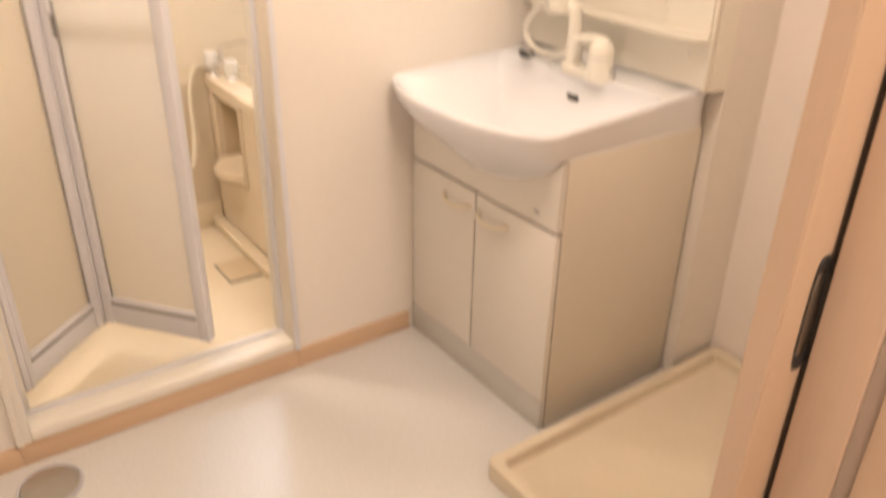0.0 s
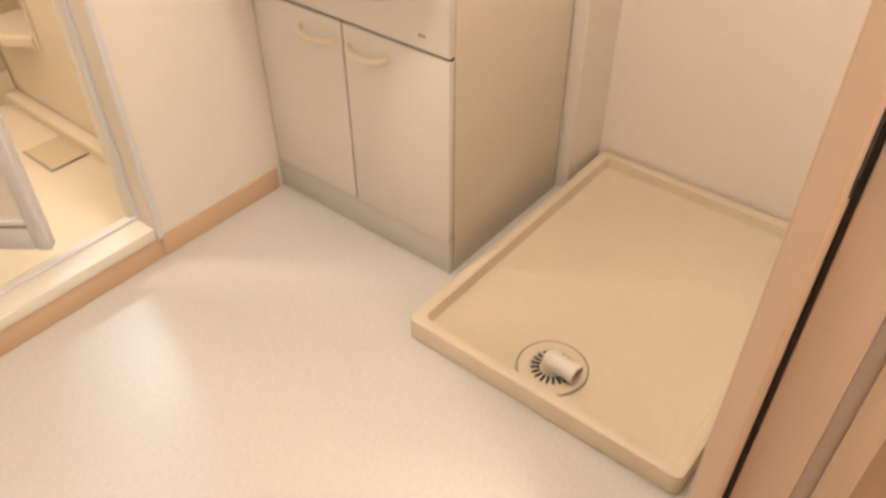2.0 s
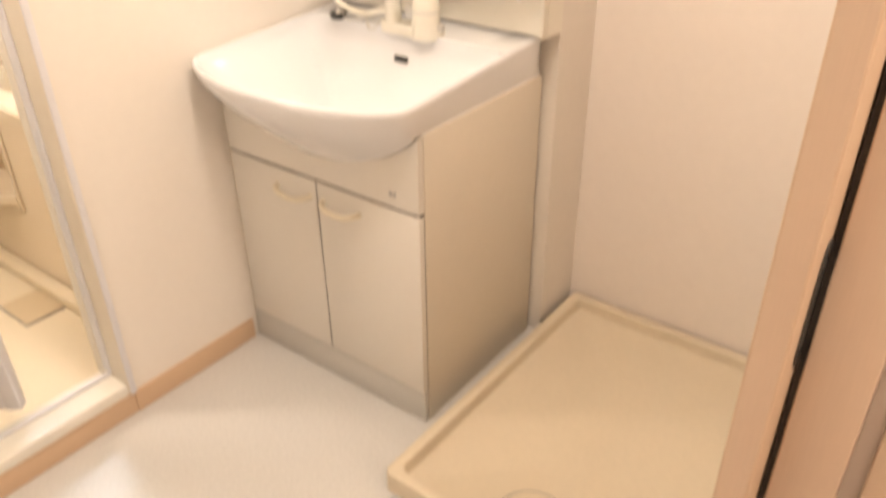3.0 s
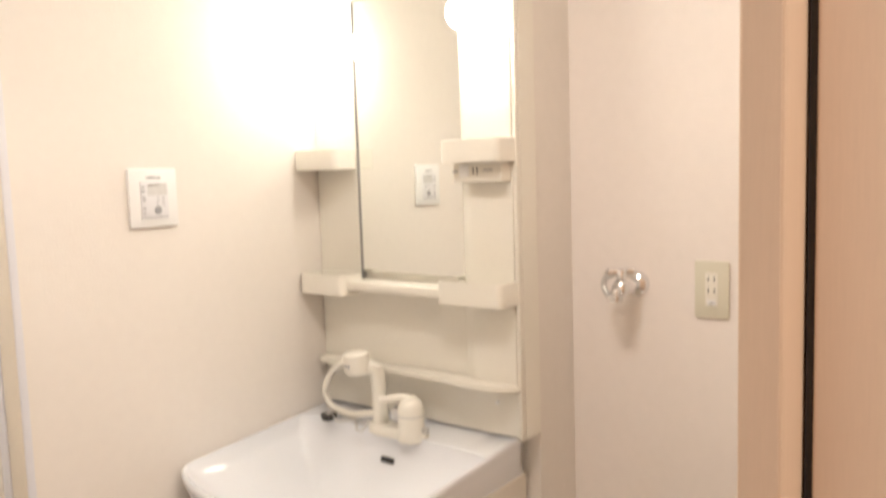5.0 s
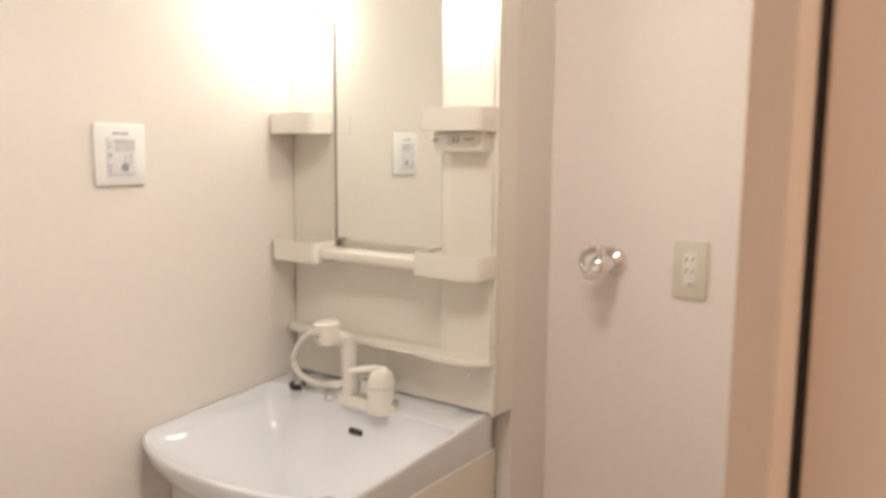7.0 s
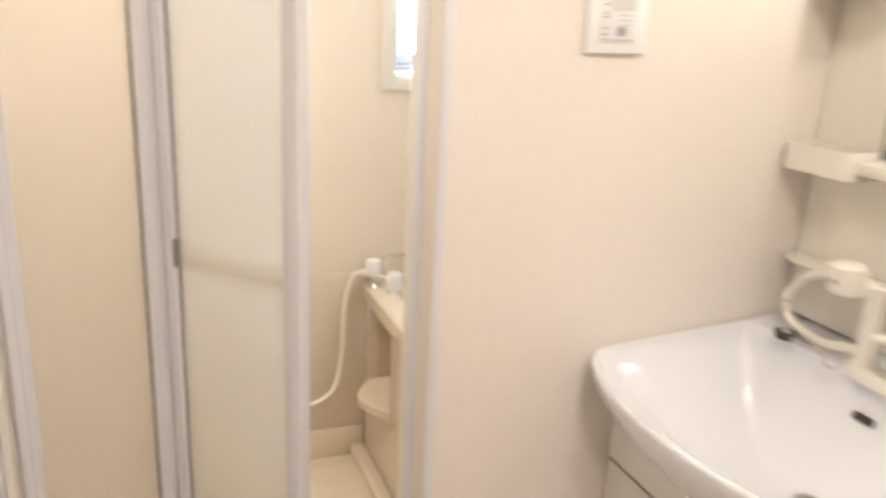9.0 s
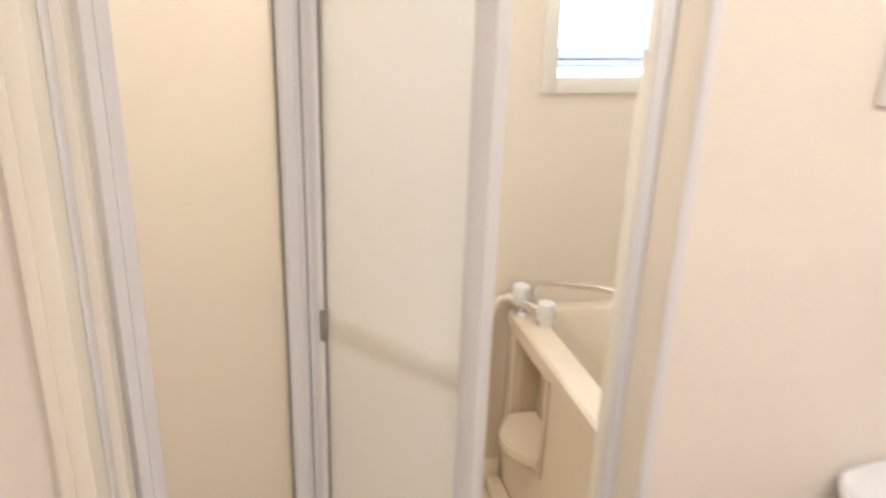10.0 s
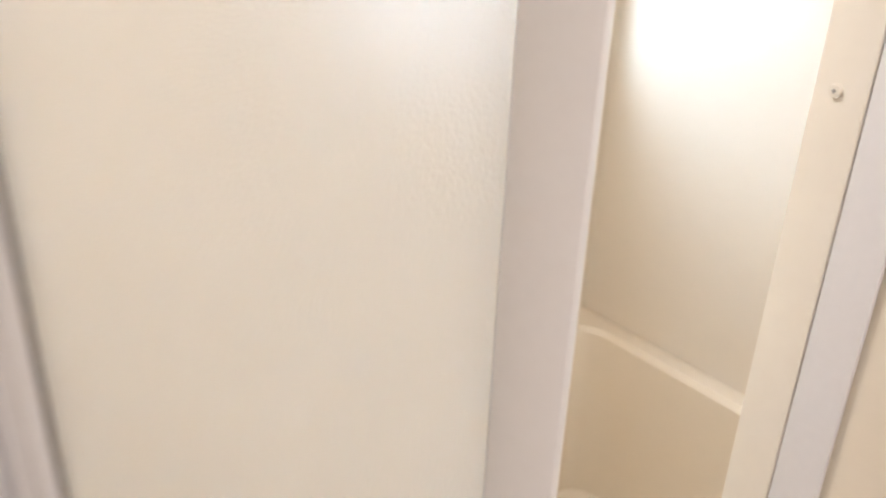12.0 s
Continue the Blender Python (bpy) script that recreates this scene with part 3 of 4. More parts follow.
    loops(bm, [[(lx + r * math.cos(a * math.pi / 14), ly + r * math.sin(a * math.pi / 14), z + zz) for a in range(28)] for r, zz in ((0.0318, 0.0548), (0.0312, 0.066), (0.0270, 0.082), (0.0180, 0.092), (0.005, 0.096))], close_first=True, close_last=True)
    tube(bm, smooth_path([(lx + 0.010, ly - 0.004, z + 0.086), (lx - 0.012, ly + 0.022, z + 0.093), (lx - 0.036, ly + 0.066, z + 0.086)], 6), 0.009, seg=14,
         radii=[0.0125 - 0.005 * k / 12 for k in range(13)])
    part("lever", bm, IVORY, tap)
    bm = boxes((lx - 0.006, ly + 0.028, z + 0.028, lx + 0.016, ly + 0.060, z + 0.062), bevel=0.004)
    part("hose_guide", bm, STEEL, tap, "grey metal hose guide")
    bm = bmesh.new()
    cyl(bm, (lx + 0.006, ly - 0.029, z + 0.018), (lx + 0.008, ly - 0.042, z + 0.017), 0.0085, seg=16)
    part("indicator_button", bm, STEEL, tap)


build_tap()


def build_plug():
    z = deck(-0.16)
    pl = thing("sink_plug", "black rubber sink plug on a chain beside the tap", "plug")
    bm = bmesh.new()
    c = Vector((-0.172, -0.112, z + 0.001))
    cyl(bm, c, c + Vector((0, 0, 0.013)), 0.019, 0.022)
    part("stopper", bm, RUBBER, pl)
    bm = bmesh.new()
    cyl(bm, c + Vector((0, 0, 0.013)), c + Vector((0, 0, 0.019)), 0.008, 0.005, seg=12)
    part("stopper_ring", bm, STEEL, pl)
    pts = smooth_path([c + Vector((0, -0.01, 0.016)), (-0.180, -0.150, z + 0.004), (-0.170, -0.176, z + 0.008), (-0.165, -0.195, z + 0.012), (-0.178, -0.215, z + 0.001), (-0.196, -0.232, z + 0.001),
                       (-0.196, -0.252, z + 0.003), (-0.182, -0.262, z + 0.024)], 6)
    bm = bmesh.new()
    for p in pts:
        bmesh.ops.create_icosphere(bm, subdivisions=1, radius=0.0034, matrix=Matrix.Translation(p))
    tube(bm, pts, 0.0012, seg=5)
    part("ball_chain", bm, STEEL, pl, "steel ball chain")


build_plug()

UX = -0.085     # front of the mirror panel


def build_mirror_unit():
    un = thing("mirror_unit", "ivory washstand mirror unit with lit lamp and shelves", "mirror cabinet")
    y0, y1 = -0.003, -0.641
    zb, zt = BZ + 0.038, 1.958
    # back panel with a rounded upper corner
    bm = bmesh.new()
    out = [(y0, zb), (y1, zb), (y1, zt - 0.09)]
    for k in range(1, 9):
        a = k / 8 * math.pi / 2
        out.append((y1 + 0.07 * (1 - math.cos(a)), zt - 0.09 + 0.07 * math.sin(a)))
    for k in range(1, 9):
        u = k / 8
        out.append((y1 + 0.07 + (y0 - y1 - 0.07) * u, zt - 0.02 + 0.012 * math.sin(math.pi * u)))
    lo = [bm.verts.new((-0.002, y, z)) for y, z in out]
    hi = [bm.verts.new((UX + 0.018, y, z)) for y, z in out]
    n = len(out)
    bm.faces.new(lo)
    bm.faces.new(hi[::-1])
    for k in range(n):
        bm.faces.new((lo[k], hi[k], hi[(k + 1) % n], lo[(k + 1) % n]))
    bmesh.ops.recalc_face_normals(bm, faces=bm.faces)
    part("back_panel", bm, IVORY, un)
    part("side_edge", boxes((UX, y1, zb, UX + 0.0175, y1 + 0.010, zt - 0.10), bevel=0.002), IVORY, un)
    part("mirror_frame", boxes((UX, -0.165, 1.188, UX + 0.0175, -0.151, 1.89), bevel=0.002), IVORY, un)
    part("frame_seal", boxes((UX + 0.0002, -0.1675, 1.195, UX + 0.0170, -0.1652, 1.89)), GASKET, un, "dark seal along the mirror")
    part("mirror_glass", boxes((UX + 0.004, -0.492, 1.212, UX + 0.0172, -0.1676, 1.89)), MIRROR, un, "mirror glass")
    # right hand column, gently rounded towards the mirror
    bm = bmesh.new()
    o = []
    for k in range(9):
        u = k / 8
        o.append((UX + 0.005 - 0.010 * math.sin(u * math.pi / 2), -0.4922 - 0.135 * u * 0.25))
    o += [(UX - 0.003, -0.6308), (UX + 0.017, -0.6308), (UX + 0.017, -0.4922)]
    prism(bm, o[::-1], 0.9762, 1.891)
    part("column", bm, IVORY, un)

    def shelf(nm, outline, za, zb2, lip):
        """A small open tray: floor and a raised lip on its outline."""
        bm2 = bmesh.new()
        cxm = sum(p[0] for p in outline) / len(outline)
        cym = sum(p[1] for p in outline) / len(outline)
        inner = [(cxm + (x - cxm) * 0.92, cym + (y - cym) * 0.94) for x, y in outline]
        top = zb2 if lip else za + 0.008
        loops(bm2, [[(x, y, za) for x, y in outline], [(x, y, top - 0.002) for x, y in outline], [(x * 0.99 + cxm * 0.01, y * 0.99 + cym * 0.01, top) for x, y in outline],
                    [(x, y, top) for x, y in inner], [(x, y, za + 0.0085) for x, y in inner]], close_first=True, close_last=True)
        return part(nm, bm2, IVORY, un)

    d = UX - 0.071

    def corner(a, b, r=0.016):
        """A shelf outline from y = a to y = b with rounded front corners."""
        o = [(UX + 0.016, a)]
        for k in range(7):
            t = k / 6 * math.pi / 2
            o.append((d + r - r * math.sin(t), a - r + r * math.cos(t)))
        for k in range(7):
            t = k / 6 * math.pi / 2
            o.append((d + r - r * math.cos(t), b + r - r * math.sin(t)))
        return o + [(UX + 0.016, b)]
    shelf("upper_shelf", corner(-0.482, -0.6385), 1.477, 1.528, True)
    shelf("upper_shelf", corner(-0.006, -0.158), 1.474, 1.525, True)
    shelf("lower_shelf", corner(-0.006, -0.162), 1.155, 1.206, True)
    shelf("lower_shelf", corner(-0.462, -0.6385), 1.160, 1.212, True)
    part("ledge", boxes((UX - 0.052, -0.463, 1.168, UX + 0.016, -0.161, 1.192), bevel=0.004), IVORY, un)
    # lower tray with its wavy front edge
    bm = bmesh.new()
    o = [(UX + 0.017, -0.639), (UX + 0.017, -0.004)]
    for k in range(25):
        u = k / 24
        y = -0.004 - 0.635 * u
        w = 1 / (1 + math.exp(-(u - 0.76) * 40))
        e = 0.022 * (1 - math.exp(-((u) / 0.04))) * (1 - math.exp(-((1 - u) / 0.04)))
        o.append((UX - 0.014 - e - 0.016 * w * (1 - math.exp(-((1 - u) / 0.06))), y))
    prism(bm, o, 0.961, 0.976, 0.005)
    part("tray", bm, IVORY, un)
    bm = bmesh.new()
    cyl(bm, (UX + 0.0185, -0.565, 0.922), (UX + 0.013, -0.565, 0.922), 0.006, 0.004, seg=14)
    part("screw_cap", bm, WHITE, un)
    # socket and switch strip under the upper shelf
    st = part("socket_strip", boxes((UX - 0.040, -0.628, 1.434, UX + 0.01, -0.498, 1.476), bevel=0.004), IVORY, un)
    f = UX - 0.0405
    part("slot", boxes((f, -0.555, 1.451, f + 0.001, -0.5525, 1.467), (f, -0.5655, 1.451, f + 0.001, -0.563, 1.467)), RUBBER, st)
    part("switch_rocker", boxes((f - 0.002, -0.542, 1.446, f + 0.004, -0.516, 1.472), bevel=0.002), WHITE, st)
    part("print", boxes((f, -0.512, 1.456, f + 0.001, -0.498, 1.461)), GREY_PRINT, st)
    part("print", boxes((f, -0.605, 1.458, f + 0.001, -0.580, 1.462)), GREY_PRINT, st)
    # narrow bowed hood along the top, with a lit globe in each upper corner
    bm = bmesh.new()
    cols = 24
    prof = [(0.018, 1.934), (0.002, 1.932), (-0.006, 1.926), (-0.008, 1.912), (-0.006, 1.898), (0.018, 1.893)]
    rr = []
    for k in range(cols + 1):
        u = k / cols
        y = -0.006 - 0.572 * u
        b = 0.8 + 0.2 * math.sin(math.pi * u)
        rr.append([bm.verts.new((UX + dx * b, y, zz)) for dx, zz in prof])
    for k in range(cols):
        for j in range(len(prof) - 1):
            bm.faces.new((rr[k][j], rr[k][j + 1], rr[k + 1][j + 1], rr[k + 1][j]))
    bm.faces.new(rr[0])
    bm.faces.new(rr[-1][::-1])
    bmesh.ops.recalc_face_normals(bm, faces=bm.faces)
    part("hood", bm, IVORY, un, "ivory hood over the mirror")
    for gy in (-0.080, -0.560):
        bm = bmesh.new()
        c = Vector((UX - 0.072, gy, 1.795))
        cyl(bm, (UX + 0.019, gy, 1.795), (UX - 0.044, gy, 1.795), 0.024, 0.018, seg=24)
        socket = part("lamp_socket", bm, IVORY, un)
        bm = bmesh.new()
        bmesh.ops.create_uvsphere(bm, u_segments=28, v_segments=16, radius=0.036, matrix=Matrix.Translation(c))
        part("globe", bm, LAMP_GLOW, socket, "glowing white glass lamp globe")


build_mirror_unit()


# ---- laundry niche ----
def build_pan():
    x0, x1, y0, y1 = -0.692, XN - 0.009, -0.656, -1.308
    pan = thing("washing_machine_pan", "empty beige plastic washing machine drain pan on the floor", "drain pan")
    h = 0.056

    def rr(inset, z, rad):
        a0, a1, b0, b1 = x0 + inset, x1 - inset, y1 + inset, y0 - inset
        pts = []
        for cx, cy, s in ((a1 - rad, b1 - rad, 0), (a0 + rad, b1 - rad, 1), (a0 + rad, b0 + rad, 2), (a1 - rad, b0 + rad, 3)):
            for k in range(7):
                a = (s + k / 6) * math.pi / 2
                pts.append((cx + rad * math.cos(a), cy + rad * math.sin(a), z))
        return pts
    bm = bmesh.new()
    loops(bm, [rr(0.003, 0.0, 0.016), rr(0.0, 0.004, 0.018), rr(0.0, h - 0.004, 0.018), rr(0.0012, h - 0.0012, 0.017), rr(0.004, h, 0.016), rr(0.024, h, 0.016), rr(0.027, h - 0.002, 0.016), rr(0.032, 0.026, 0.016),
               rr(0.046, 0.020, 0.02), rr(0.30, 0.017, 0.01)], close_first=True, close_last=True)
    part("tray", bm, PAN, pan)
    c = Vector((-0.586, -0.968, 0.020))
    dr = bmesh.new()
    N = 40

    def ring(r, z):
        return [(c.x + r * math.cos(2 * math.pi * k / N), c.y + r * math.sin(2 * math.pi * k / N), z) for k in range(N)]
    loops(dr, [ring(0.073, 0.018), ring(0.072, 0.0235), ring(0.069, 0.0245), ring(0.050, 0.0235), ring(0.048, 0.021), ring(0.001, 0.021)])
    d = part("drain_flange", dr, PAN, pan)
    g = bmesh.new()
    loops(g, [ring(0.0740, 0.0208), ring(0.0755, 0.0216), ring(0.0772, 0.0208)])
    part("groove", g, GASKET, d, "dark seam round the drain")
    for k in range(20):
        m = Matrix.Translation((c.x, c.y, 0.0222)) @ Matrix.Rotation(2 * math.pi * k / 20, 4, "Z")
        sl = bmesh.new()
        box(sl, 0.027, -0.0030, -0.0008, 0.046, 0.0030, 0.0010, m=m)
        part("drain_slot", sl, RUBBER, d)
    el = bmesh.new()
    ax = Vector((-0.10, -0.99, 0.02)).normalized()
    e0, e1 = Vector((c.x, c.y, 0.046)) + ax * 0.044, Vector((c.x, c.y, 0.046)) + ax * 0.062
    cyl(el, (c.x, c.y, 0.021), (c.x, c.y, 0.046), 0.0235, 0.0215, seg=24)
    bmesh.ops.create_uvsphere(el, u_segments=24, v_segments=12, radius=0.0215, matrix=Matrix.Translation((c.x, c.y, 0.046)))
    cyl(el, (c.x, c.y, 0.046), e0, 0.0205, 0.0205, seg=24)
    cyl(el, e0, e1, 0.0215, 0.0215, seg=24, caps=False)
    cyl(el, e1, e0, 0.0168, 0.0168, seg=24, caps=False)
    m = Matrix.Translation(e0) @ ax.to_track_quat("Z", "Y").to_matrix().to_4x4()
    loops(el, [[m @ Vector((r * math.cos(k * math.pi / 12), r * math.sin(k * math.pi / 12), h)) for k in range(24)] for r, h in ((0.0215, 0.0181), (0.0195, 0.0188), (0.0168, 0.0181))])
    elbow = part("elbow_pipe", el, PIPE, pan, "whitish plastic hose elbow")
    ib = bmesh.new()
    cyl(ib, e0 + ax * 0.0005, e0 + ax * 0.003, 0.0167, seg=20)
    part("pipe_bore", ib, RUBBER, elbow)


build_pan()


def build_floor_drain():
    c = (-1.556, -0.112)
    fd = thing("floor_drain_cover", "round worn steel drain cover in the vinyl floor", "drain cover")
    bm = bmesh.new()
    cyl(bm, (*c, 0.0005), (*c, 0.004), 0.066, 0.063, seg=40)
    part("cover", bm, STEEL, fd)
    bm = bmesh.new()
    N = 40
    loops(bm, [[(c[0] + r * math.cos(2 * math.pi * k / N), c[1] + r * math.sin(2 * math.pi * k / N), z) for k in range(N)] for r, z in ((0.073, 0.0004), (0.072, 0.005), (0.067, 0.0055), (0.0655, 0.003))])
    part("rim", bm, ALU_GREY, fd)


build_floor_drain()


def build_outlet():
    y0, y1, z0, z1 = -1.020, -0.944, 1.117, 1.245
    ou = thing("wall_outlet", "beige double wall outlet with an earth terminal", "power outlet")
    x = XN
    part("plate", boxes((x - 0.008, y0, z0, x, y1, z1), bevel=0.004), BEIGE_PLATE, ou)
    cy = (y0 + y1) / 2
    ins = part("insert", boxes((x - 0.0095, cy - 0.014, z0 + 0.028, x - 0.007, cy + 0.014, z1 - 0.026), bevel=0.001), IVORY, ou)
    f = x - 0.0102
    for cz in (z1 - 0.040, z1 - 0.066):
        part("slot", boxes((f, cy - 0.0078, cz - 0.005, f + 0.001, cy - 0.0056, cz + 0.005), (f, cy + 0.0056, cz - 0.005, f + 0.001, cy + 0.0078, cz + 0.005)), RUBBER, ins)
    part("earth_terminal", boxes((f - 0.001, cy - 0.010, z0 + 0.029, f + 0.001, cy + 0.010, z0 + 0.042), bevel=0.001), WHITE, ins)
    part("mark", boxes((f - 0.0016, cy - 0.008, z0 + 0.033, f - 0.0008, cy + 0.004, z0 + 0.036)), GREY_PRINT, ins)


build_outlet()


def build_laundry_tap():
    x, y, z = XN, -0.807, 1.184
    ta = thing("laundry_tap", "chrome washing machine tap on the niche wall", "tap")
    bm = bmesh.new()
    N = 32
    loops(bm, [[(x - o, y + r * math.cos(2 * math.pi * k / N), z + r * math.sin(2 * math.pi * k / N)) for k in range(N)] for r, o in ((0.030, 0.0), (0.030, 0.006), (0.026, 0.014), (0.018, 0.018), (0.0155, 0.020))])
    part("wall_flange", bm, CHROME, ta)
    bm = bmesh.new()
    tube(bm, [(x - 0.015, y, z), (x - 0.040, y, z), (x - 0.060, y + 0.002, z), (x - 0.085, y + 0.004, z)], 0.018, seg=24, radii=[0.0155, 0.0155, 0.021, 0.020])
    bmesh.ops.create_uvsphere(bm, u_segments=24, v_segments=14, radius=0.0215, matrix=Matrix.Translation((x - 0.082, y + 0.004, z)))
    part("body", bm, CHROME, ta)
    bm = bmesh.new()
    cyl(bm, (x - 0.078, y + 0.004, z + 0.014), (x - 0.080, y + 0.005, z + 0.032), 0.0105, seg=18)
    cyl(bm, (x - 0.080, y + 0.005, z + 0.030), (x - 0.081, y + 0.005, z + 0.043), 0.015, 0.013, seg=18)
    for k in range(2):
        a = math.pi * k - 0.85
        e = (x - 0.081 + 0.027 * math.cos(a), y + 0.005 + 0.027 * math.sin(a), z + 0.037)
        cyl(bm, (x - 0.081, y + 0.005, z + 0.037), e, 0.0075, 0.0085, seg=12)
        bmesh.ops.create_uvsphere(bm, u_segments=10, v_segments=8, radius=0.0088, matrix=Matrix.Translation(e))
    part("handle", bm, CHROME, ta)
    bm = bmesh.new()
    tube(bm, smooth_path([(x - 0.084, y + 0.004, z - 0.004), (x - 0.100, y + 0.006, z - 0.004), (x - 0.107, y + 0.006, z - 0.010), (x - 0.108, y + 0.006, z - 0.018)], 6), 0.0115, seg=18)
    loops(bm, [[(x - 0.108 + r * math.cos(2 * math.pi * k / 24), y + 0.006 + r * math.sin(2 * math.pi * k / 24), z - o) for k in range(24)] for r, o in ((0.0115, 0.010), (0.0165, 0.013), (0.0165, 0.026), (0.012, 0.029), (0.012, 0.020))], close_last=True)
    part("nozzle", bm, CHROME, ta)
    bm = bmesh.new()
    tube(bm, smooth_path([(x - 0.083, y + 0.022, z + 0.030), (x - 0.086, y + 0.040, z + 0.022), (x - 0.090, y + 0.042, z + 0.000), (x - 0.098, y + 0.026, z - 0.018)], 6), 0.0065, seg=12)
    part("hose_clip", bm, STEEL, ta, "bent steel hose clip")


build_laundry_tap()


# ---- bath fan controller on the door wall ----
def build_controller():
    x0, x1, z0, z1 = -0.624, -0.507, 1.358, 1.486
    co = thing("bath_fan_controller", "white wall control panel with grey printed buttons", "control panel")
    part("plate", boxes((x0, -0.011, z0, x1, 0.0, z1), bevel=0.004), WHITE, co)
    cx = (x0 + x1) / 2
    face = part("face", boxes((cx - 0.033, -0.0135, z0 + 0.018, cx + 0.033, -0.010, z1 - 0.028), bevel=0.001), PALE_PRINT, co, "pale grey button field")
    f = -0.0141
    part("screen", boxes((cx - 0.016, f, z1 - 0.058, cx + 0.030, f + 0.001, z1 - 0.033)), mat("lcd_grey", (0.66, 0.66, 0.65), 0.25), face, "small grey display")
    bm = bmesh.new()
    cyl(bm, (cx + 0.006, f + 0.001, z0 + 0.037), (cx + 0.006, f - 0.001, z0 + 0.037), 0.0085, seg=24)
    part("dial_button", bm, GREY_PRINT, face)
    bars = []
    for i, z in enumerate((0.062, 0.054, 0.046)):
        bars.append((cx + 0.004, f, z0 + z, cx + 0.010, f + 0.0008, z0 + z + 0.002))
        bars.append((cx + 0.016, f, z0 + z, cx + 0.024, f + 0.0008, z0 + z + 0.002))
    for z in (0.030, 0.040, 0.058, 0.064, 0.078, 0.086):
        bars.append((cx - 0.031, f, z0 + z, cx - 0.022, f + 0.0008, z0 + z + 0.003))
    bars.append((cx - 0.031, f, z0 + 0.022, cx + 0.028, f + 0.0008, z0 + 0.0235))
    bars.append((cx - 0.014, f, z1 - 0.037, cx + 0.012, f + 0.0004, z1 - 0.0345))
    part("print", boxes(*bars), GREY_PRINT, face)
    part("maker_mark", boxes((cx - 0.018, -0.0116, z1 - 0.022, cx + 0.018, -0.0108, z1 - 0.018)), GREY_PRINT, co)


build_controller()


# ---- bath room things ----
TX, TZ = -0.702, 0.597


def build_tub():
    tub = thing("bathtub", "cream plastic bathtub with a recessed apron shelf", "bathtub")
    x0, x1, y0, y1 = TX, BX1 - 0.001, 0.09, BY - 0.001

    def rr(a0, a1, b0, b1, z, rad):
        pts = []
        for cx, cy, s in ((a1 - rad, b1 - rad, 0), (a0 + rad, b1 - rad, 1), (a0 + rad, b0 + rad, 2), (a1 - rad, b0 + rad, 3)):
            for k in range(9):
                a = (s + k / 8) * math.pi / 2
                pts.append((cx + rad * math.cos(a), cy + rad * math.sin(a), z))
        return pts
    bm = bmesh.new()
    loops(bm, [rr(x0, x1, y0, y1, TZ - 0.045, 0.012), rr(x0, x1, y0, y1, TZ - 0.008, 0.012), rr(x0 + 0.008, x1 - 0.002, y0 + 0.002, y1 - 0.002, TZ, 0.012),
               rr(x0 + 0.075, x1 - 0.045, y0 + 0.06, y1 - 0.045, TZ, 0.09), rr(x0 + 0.085, x1 - 0.055, y0 + 0.07, y1 - 0.055, TZ - 0.012, 0.085),
               rr(x0 + 0.10, x1 - 0.07, y0 + 0.10, y1 - 0.10, TZ - 0.25, 0.08), rr(x0 + 0.12, x1 - 0.09, y0 + 0.14, y1 - 0.13, TZ - 0.42, 0.07), rr(x0 + 0.18, x1 - 0.15, y0 + 0.22, y1 - 0.20, TZ - 0.45, 0.03)],
          close_last=True)
    part("basin", bm, BATH_TUB, tub)
    ax = x0 + 0.012
    ya, yb, za, zb = BY - 0.300, BY - 0.072, 0.265, 0.535
    part("apron", boxes((ax, y0, -0.004, ax + 0.02, ya, TZ - 0.044), (ax, yb, -0.004, ax + 0.02, y1, TZ - 0.044), (ax, ya, -0.004, ax + 0.02, yb, za), (ax, ya, zb, ax + 0.02, yb, TZ - 0.044)), BATH_TUB, tub)
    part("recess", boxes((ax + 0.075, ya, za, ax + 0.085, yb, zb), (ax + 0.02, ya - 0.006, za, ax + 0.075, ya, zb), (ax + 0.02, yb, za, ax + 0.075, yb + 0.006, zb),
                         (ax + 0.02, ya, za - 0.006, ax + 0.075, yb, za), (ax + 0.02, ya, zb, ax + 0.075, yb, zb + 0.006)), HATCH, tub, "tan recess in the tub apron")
    part("recess_trim", boxes((ax - 0.008, ya - 0.018, za - 0.018, ax, ya, zb + 0.018), (ax - 0.008, yb, za - 0.018, ax, yb + 0.018, zb + 0.018), (ax - 0.008, ya, zb, ax, yb, zb + 0.018),
                              (ax - 0.008, ya, za - 0.018, ax, yb, za), bevel=0.003), BATH_TUB, tub)
    bm = bmesh.new()
    o = [(ax + 0.07, ya + 0.004), (ax - 0.01, ya + 0.004)] + [(ax - 0.01 - 0.06 * math.sin(math.pi * k / 12), ya + 0.004 + (yb - ya - 0.008) * k / 12) for k in range(1, 12)] + [(ax - 0.01, yb - 0.004), (ax + 0.07, yb - 0.004)]
    prism(bm, o, za + 0.0, za + 0.035, 0.006)
    part("soap_shelf", bm, BATH_TUB, tub)
    part("floor_skirt", boxes((x0 - 0.035, y0 + 0.02, -0.004, ax - 0.001, y1, 0.035), bevel=0.010), BATH_FLOOR, tub)


build_tub()


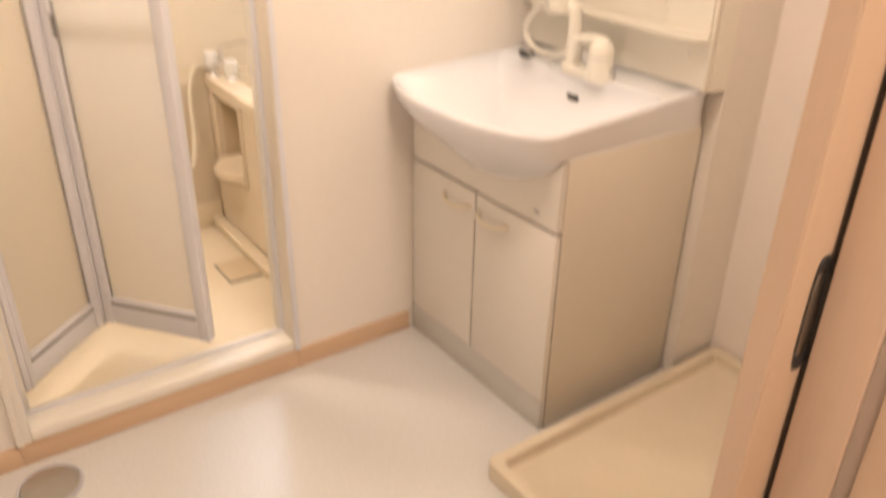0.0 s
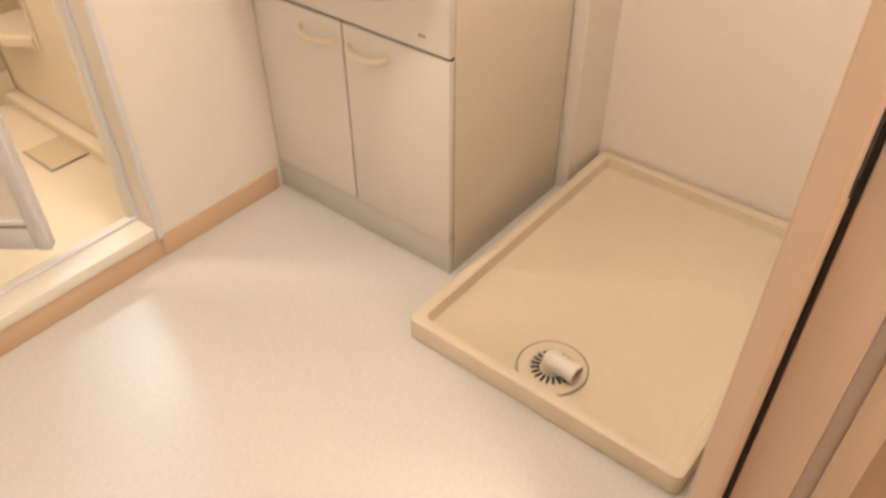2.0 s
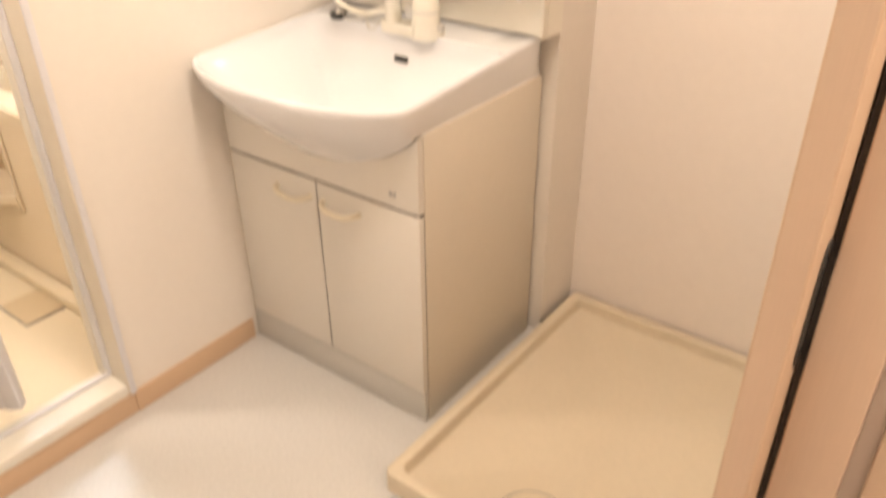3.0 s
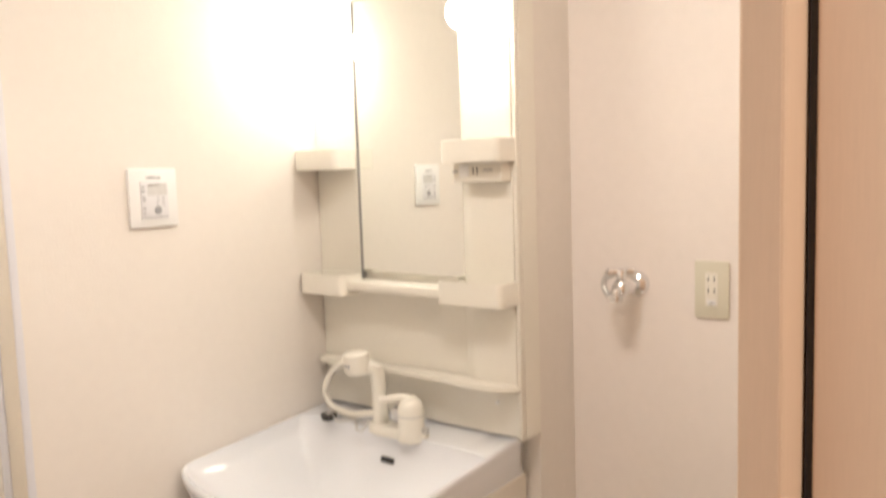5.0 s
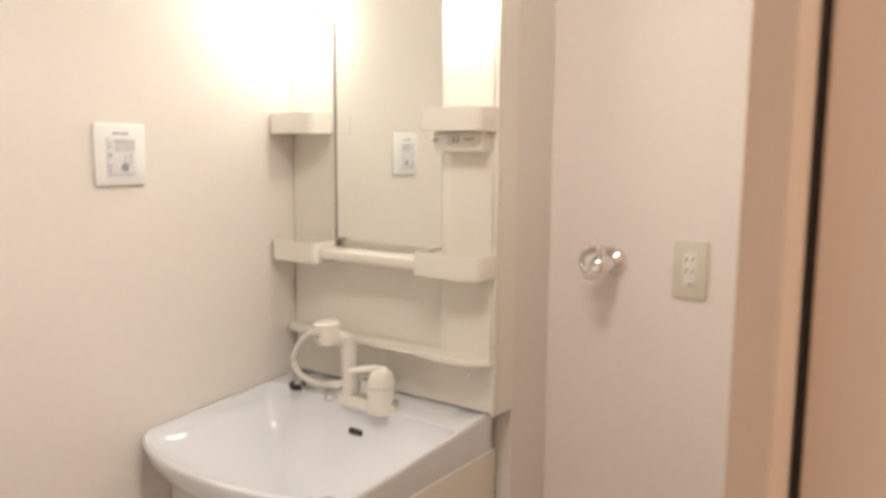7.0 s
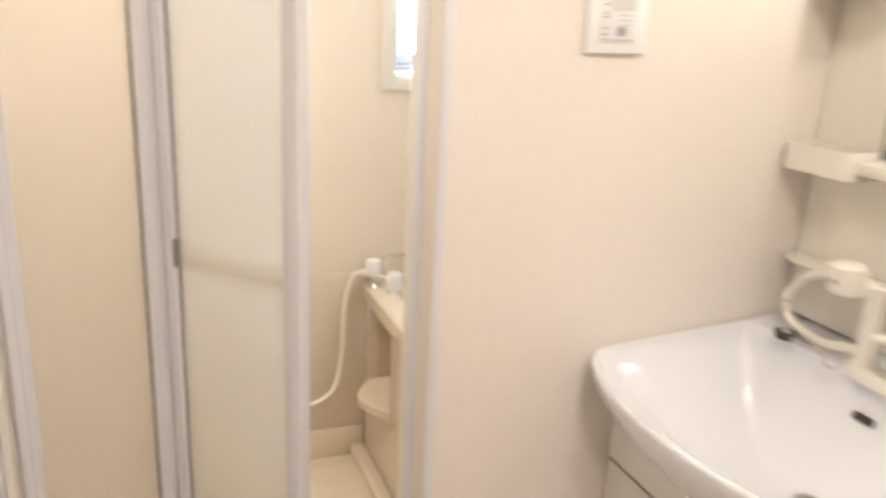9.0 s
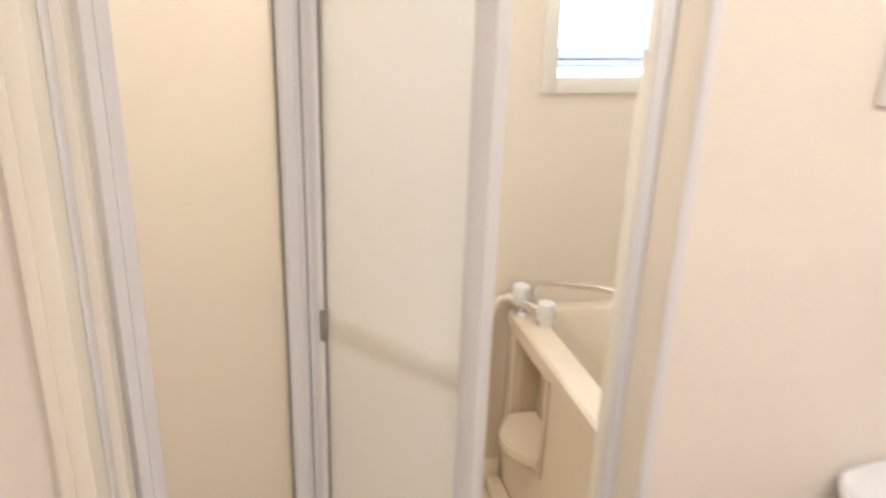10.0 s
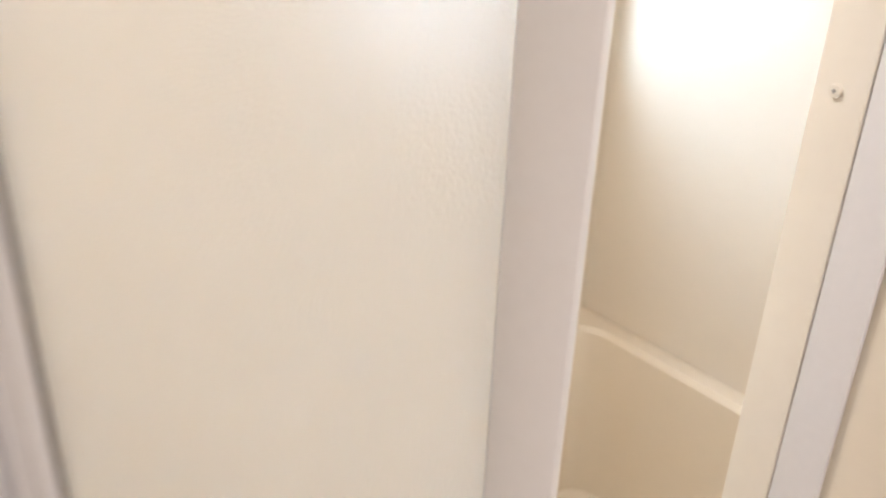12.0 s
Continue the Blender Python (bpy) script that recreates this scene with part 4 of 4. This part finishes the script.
def build_bath_tap():
    x, y, z = -0.662, 0.965, TZ
    ta = thing("bath_tap", "white and chrome bath tap with long chrome spout", "tap")
    bm = bmesh.new()
    for dx, dy in ((-0.016, 0.030), (0.024, -0.040)):
        cyl(bm, (x + dx, y + dy, z - 0.002), (x + dx, y + dy, z + 0.012), 0.024, 0.018, seg=24)
        cyl(bm, (x + dx, y + dy, z + 0.010), (x + dx, y + dy, z + 0.030), 0.012, seg=16)
    tube(bm, [(x - 0.026, y + 0.048, z + 0.034), (x + 0.036, y - 0.062, z + 0.034)], 0.016, seg=18)
    part("body", bm, CHROME, ta)
    for dx, dy, h in ((-0.018, 0.034, 0.086), (0.024, -0.046, 0.068)):
        bm = bmesh.new()
        r = 0.023
        loops(bm, [[(x + dx + r * k * (1 + 0.05 * (i % 2)) * math.cos(math.pi * i / 12), y + dy + r * k * (1 + 0.05 * (i % 2)) * math.sin(math.pi * i / 12), z + zz) for i in range(24)]
                   for k, zz in ((0.8, h - 0.055), (1.0, h - 0.048), (1.0, h - 0.010), (0.9, h - 0.002), (0.6, h))], close_first=True, close_last=True)
        part("knob", bm, WHITE, ta, "white plastic tap knob")
    bm = bmesh.new()
    tube(bm, smooth_path([(x + 0.004, y - 0.006, z + 0.034), (x + 0.004, y - 0.008, z + 0.085), (x + 0.010, y - 0.014, z + 0.106), (x + 0.030, y - 0.036, z + 0.117), (x + 0.100, y - 0.148, z + 0.150),
                          (x + 0.130, y - 0.195, z + 0.157), (x + 0.144, y - 0.214, z + 0.150), (x + 0.147, y - 0.218, z + 0.134)], 6), 0.0085, seg=14)
    part("spout", bm, CHROME, ta)
    bm = bmesh.new()
    tube(bm, smooth_path([(x - 0.030, y + 0.055, z + 0.036), (x - 0.075, y + 0.060, z + 0.030), (x - 0.105, y + 0.050, z - 0.06), (x - 0.120, y + 0.02, z - 0.22), (x - 0.165, y - 0.02, z - 0.32),
                          (x - 0.28, y - 0.02, z - 0.33), (x - 0.40, y + 0.04, z - 0.12), (x - 0.44, y + 0.085, z + 0.4)], 8), 0.0075, seg=12)
    part("shower_hose", bm, CREAM, ta, "cream shower hose")
    bm = bmesh.new()
    cyl(bm, (x - 0.024, y + 0.046, z + 0.034), (x - 0.044, y + 0.070, z + 0.036), 0.014, 0.011, seg=16)
    part("hose_joint", bm, IVORY, ta)


build_bath_tap()


def build_hatch():
    ha = thing("floor_hatch", "tan drain hatch set in the bath room floor", "drain cover")
    part("lid", boxes((-0.850, 0.564, -0.003, -0.692, 0.718, 0.003), bevel=0.002), HATCH, ha)
    part("seam", boxes((-0.854, 0.560, -0.0035, -0.688, 0.722, -0.001)), GASKET, ha, "dark seam round the lid")


build_hatch()


structure("bath_wall_dado", boxes((BX0, BY - 0.006, -0.004, TX + 0.01, BY - 0.0005, 0.632), bevel=0.002), HATCH_WALL, "beige lower wall panel of the bath room", "wall panel")

structure("bath_floor_upstand", boxes((BX0, BY - 0.014, -0.004, TX + 0.008, BY - 0.0062, 0.10), bevel=0.004), BATH_FLOOR, "cream plastic upstand at the edge of the bath floor", "trim")


# ---- ceiling lamps added out of view, to go with the fill lights ----
def build_fill_lamp(x, y, z):
    la = thing("fill_lamp", "round white glowing lamp added unseen for the fill light", "ceiling lamp", group="ceiling lamps", at=(0, 0, 0))
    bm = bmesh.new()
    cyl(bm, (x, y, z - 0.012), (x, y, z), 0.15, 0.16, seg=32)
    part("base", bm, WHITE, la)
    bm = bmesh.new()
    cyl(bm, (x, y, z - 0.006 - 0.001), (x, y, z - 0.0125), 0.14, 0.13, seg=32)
    part("diffuser", bm, FILL_GLOW, la)


build_fill_lamp(-0.90, -0.95, CEIL)
build_fill_lamp(-1.35, -2.3, CEIL)
